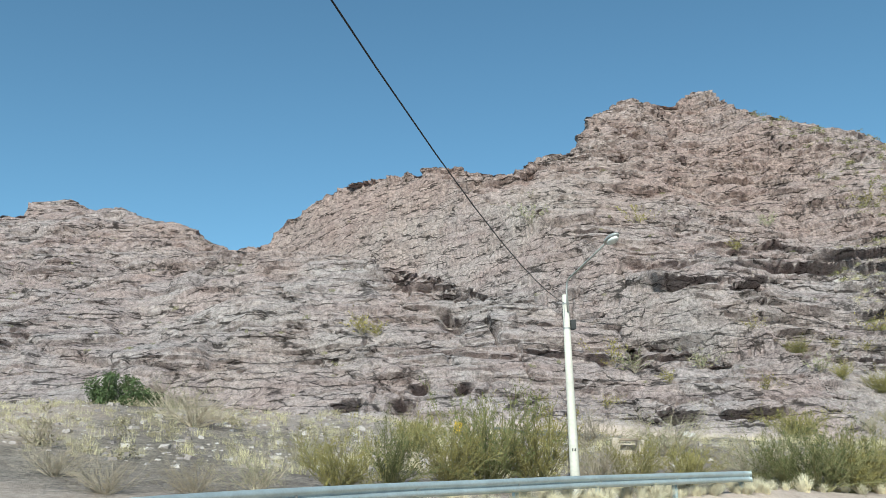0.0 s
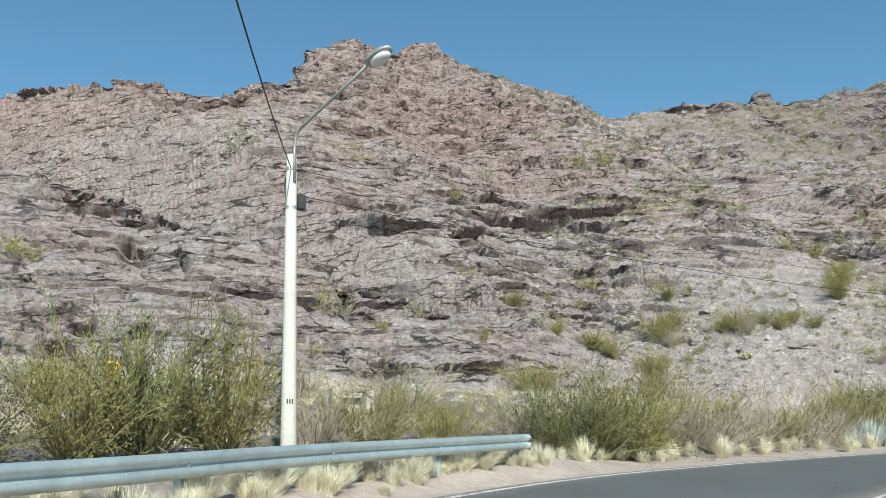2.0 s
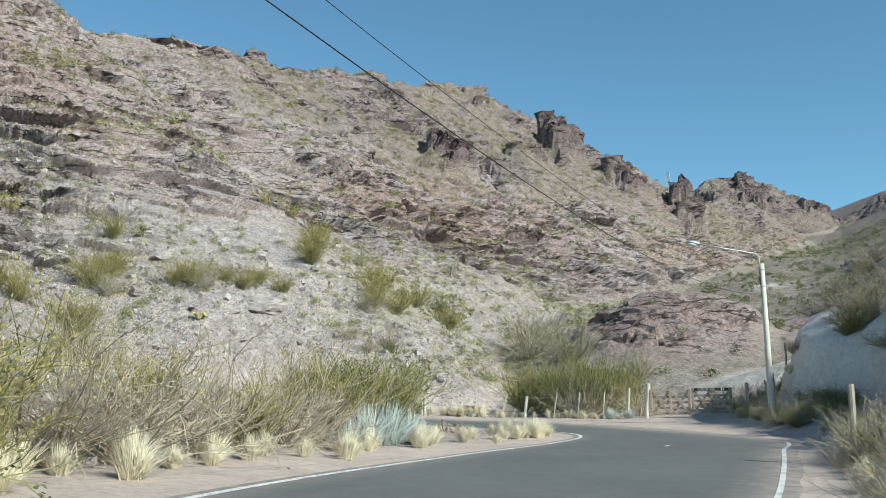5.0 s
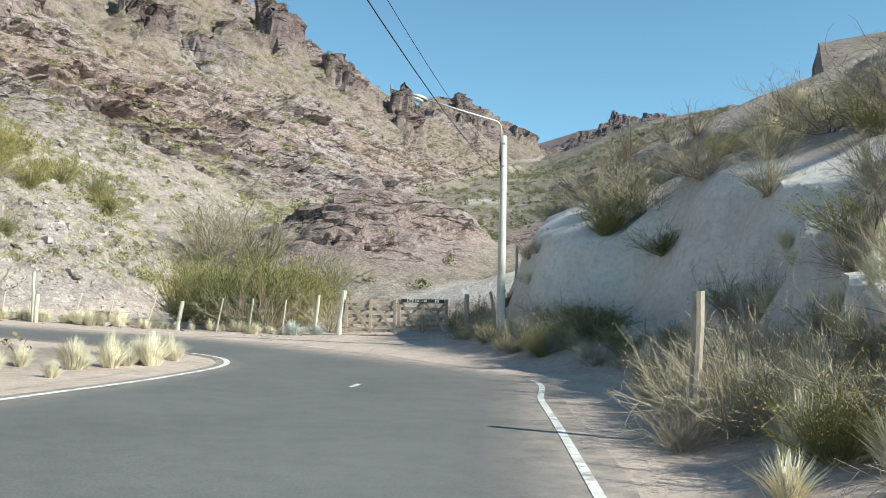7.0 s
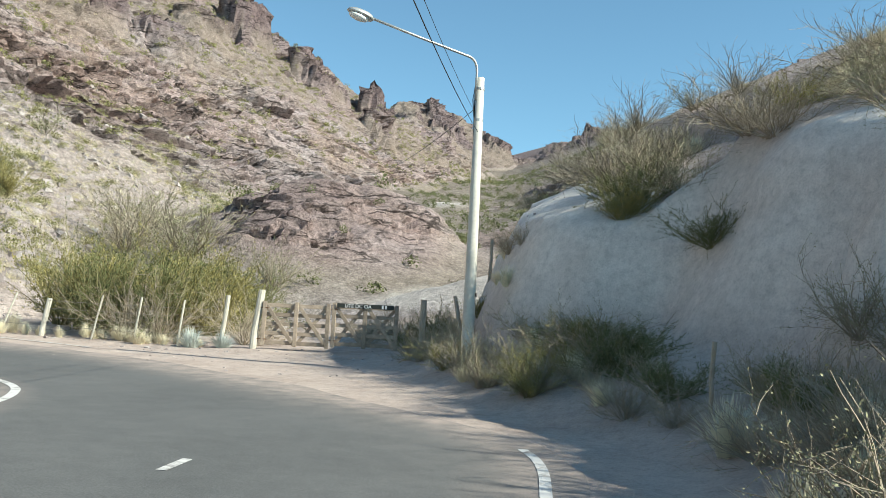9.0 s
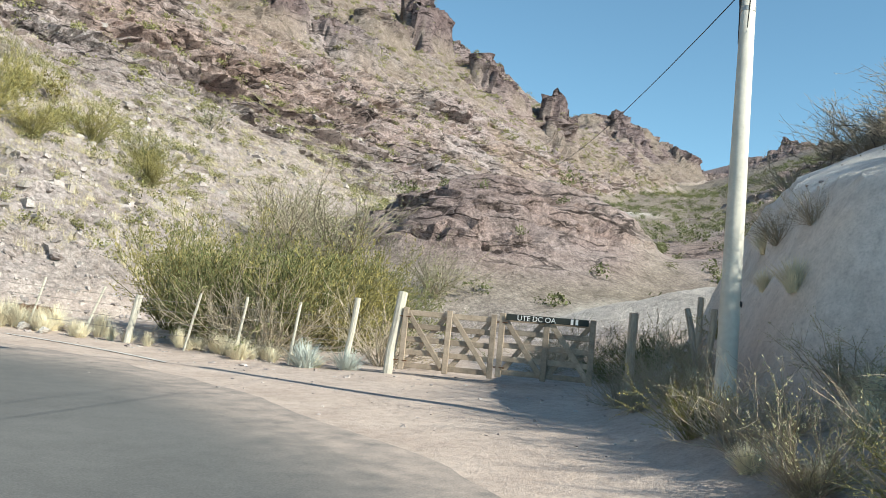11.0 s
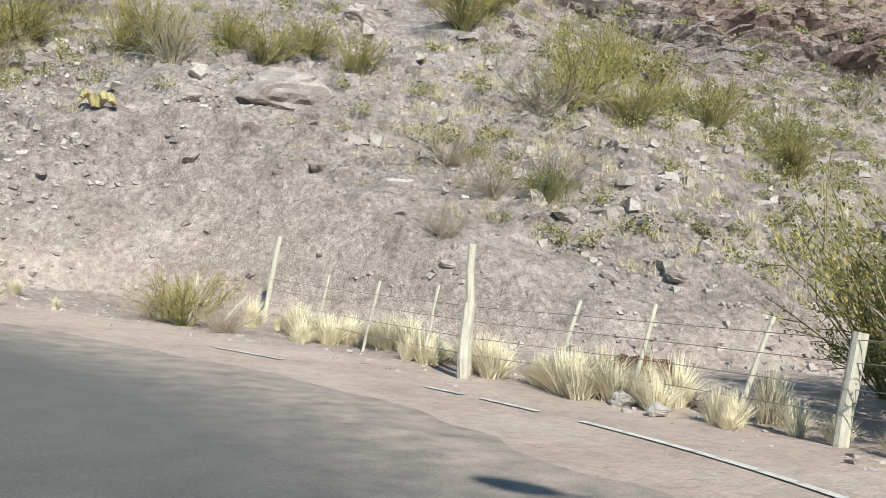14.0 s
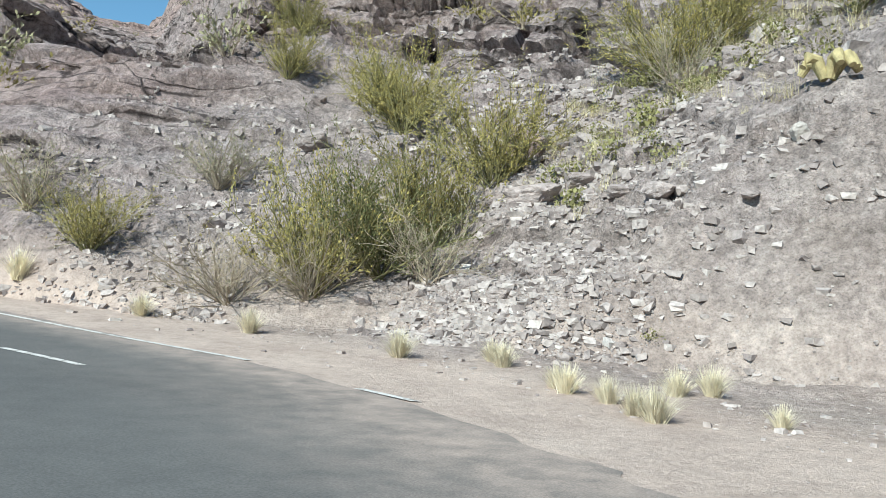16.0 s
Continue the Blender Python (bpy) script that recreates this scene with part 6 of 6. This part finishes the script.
render_wall = plain("old_plaster", (0.44, 0.37, 0.30), 0.9, vary=0.3, scale=3, bump_by=0.5)
ruin(8.4, 34.0)


# tree and low stone walls on the terrace
def tree(x, y, h, seed):
    z = rest(x, y)
    rng = np.random.default_rng(seed)
    ob = empty("tree", pose(x, y, z), "dense green rounded tree on the terrace below the cliff", "tree")
    lines, radius = [], []
    ends = []
    for k in range(9):
        az, tilt = 2 * math.pi * k / 9 + rng.normal() * 0.3, rng.uniform(0.25, 0.9)
        way = np.array([math.cos(az) * math.sin(tilt), math.sin(az) * math.sin(tilt), math.cos(tilt)])
        p = np.array([0, 0, h * 0.16])
        pts = [p]
        for _ in range(5):
            way = way + rng.normal(size=3) * 0.16 + (0, 0, 0.04)
            way /= np.linalg.norm(way)
            p = p + way * h * 0.15
            pts.append(p)
            ends.append(p)
        lines.append(pts)
        radius.append(0.02 * h)
    v, f = spread_tubes(lines, radius, 5)
    limbs = mesh_object("limbs", v, f, twig, ob)
    bm = bmesh.new()
    bm_tube(bm, [(0, 0, -0.3), (0.03, 0, h * 0.1), (0, 0.02, h * 0.2)], [0.05 * h, 0.04 * h, 0.03 * h], 9)
    part("trunk", bm, twig, ob)
    pts = []
    for e in ends:
        m = rng.integers(180, 300)
        d = rng.normal(size=(m, 3))
        d *= (h * 0.115 * rng.uniform(0.5, 1.15, m) / np.linalg.norm(d, axis=1))[:, None]
        pts.append(e + d)
    pts = np.vstack(pts)
    pts = pts[pts[:, 2] > 0.1]
    ways = rng.normal(size=pts.shape) + (0, 0, -0.3)
    ways /= np.linalg.norm(ways, axis=1)[:, None]
    v, f = blades(pts, ways, 0.2, 0.05, rng)
    mesh_object("crown", v, f, leaf_tree, ob, "crown of small green leaves")
    return ob


leaf_tree = plain("tree_leaf", (0.085, 0.115, 0.045), 0.6, vary=0.4, scale=2)
tree(-22.5, 60.8, 4.6, 3)
tree(-20.2, 60.9, 3.2, 4)


def stone_wall(points, h, name="stone_wall"):
    ob = empty(name, pose(0, 0, 0), "low dry stone retaining wall of rough blocks", "wall", "terrace walls")
    rng = np.random.default_rng(int(abs(points[0][0]) * 10))
    line = through_points(points, 8)
    dist = np.r_[0, np.cumsum(np.linalg.norm(np.diff(line, axis=0), axis=1))]
    shapes = []
    for k in range(4):
        ob2 = part("block", stone_mesh(700 + k, stone_grey), stone_grey, ob)
        shapes.append(ob2)
    d, first = 0.2, 0
    while d < dist[-1]:
        x, y = np.interp(d, dist, line[:, 0]), np.interp(d, dist, line[:, 1])
        for row in range(2):
            w = rng.uniform(0.45, 0.75)
            if first < 4:
                b = shapes[first]
                first += 1
            else:
                b = shapes[rng.integers(4)].copy()
                scene.collection.objects.link(b)
            b.matrix_basis = pose(x, y, rest(x, y) + h * (0.2 + 0.45 * row), rng.uniform(-8, 8), rng.uniform(-8, 8), rng.uniform(0, 360)) @ Matrix.Diagonal((w * 0.62, 0.3, h * 0.32, 1))
        d += rng.uniform(0.55, 0.8)
    return ob


stone_wall([(-36, 53.6), (-30, 53.6), (-23, 53.9), (-17, 54.4)], 0.7)
stone_wall([(-20, 65.0), (-16.5, 64.6), (-13, 64.3)], 0.6)


# power pylon behind the far crest
def pylon(x, y, top):
    z = rest(x, y) - 0.5
    h = top - z
    ob = empty("power_pylon", pose(x, y, z, 0, 0, 25), "grey steel lattice power pylon behind the ridge", "pylon")

    def half(t):
        return 0.35 + 2.6 * (1 - t) ** 1.6

    for sx in (-1, 1):
        for sy in (-1, 1):
            bm = bmesh.new()
            bm_tube(bm, [(sx * half(t), sy * half(t), h * t) for t in (0, 0.3, 0.6, 0.85, 1.0)], 0.09, 4)
            part("leg", bm, lamp_metal, ob)
    levels = [0, 0.18, 0.34, 0.48, 0.6, 0.7, 0.79, 0.87, 0.94, 1.0]
    for a, b in zip(levels[:-1], levels[1:]):
        bm = bmesh.new()
        for s in (-1, 1):
            bm_tube(bm, [(-half(a), s * half(a), h * a), (half(b), s * half(b), h * b)], 0.05, 4)
            bm_tube(bm, [(s * half(a), half(a), h * a), (s * half(b), -half(b), h * b)], 0.05, 4)
        part("bracing", bm, lamp_metal, ob)
    for t, w in ((0.985, 2.6), (0.90, 3.4)):
        bm = bmesh.new()
        bm_tube(bm, [(-w, 0, h * t - 0.3), (-0.4, 0, h * t + 0.35), (0.4, 0, h * t + 0.35), (w, 0, h * t - 0.3)], 0.10, 4)
        bm_tube(bm, [(-w, 0, h * t - 0.3), (w, 0, h * t - 0.3)], 0.07, 4)
        part("crossarm", bm, lamp_metal, ob)


pylon(300, 157, 93)
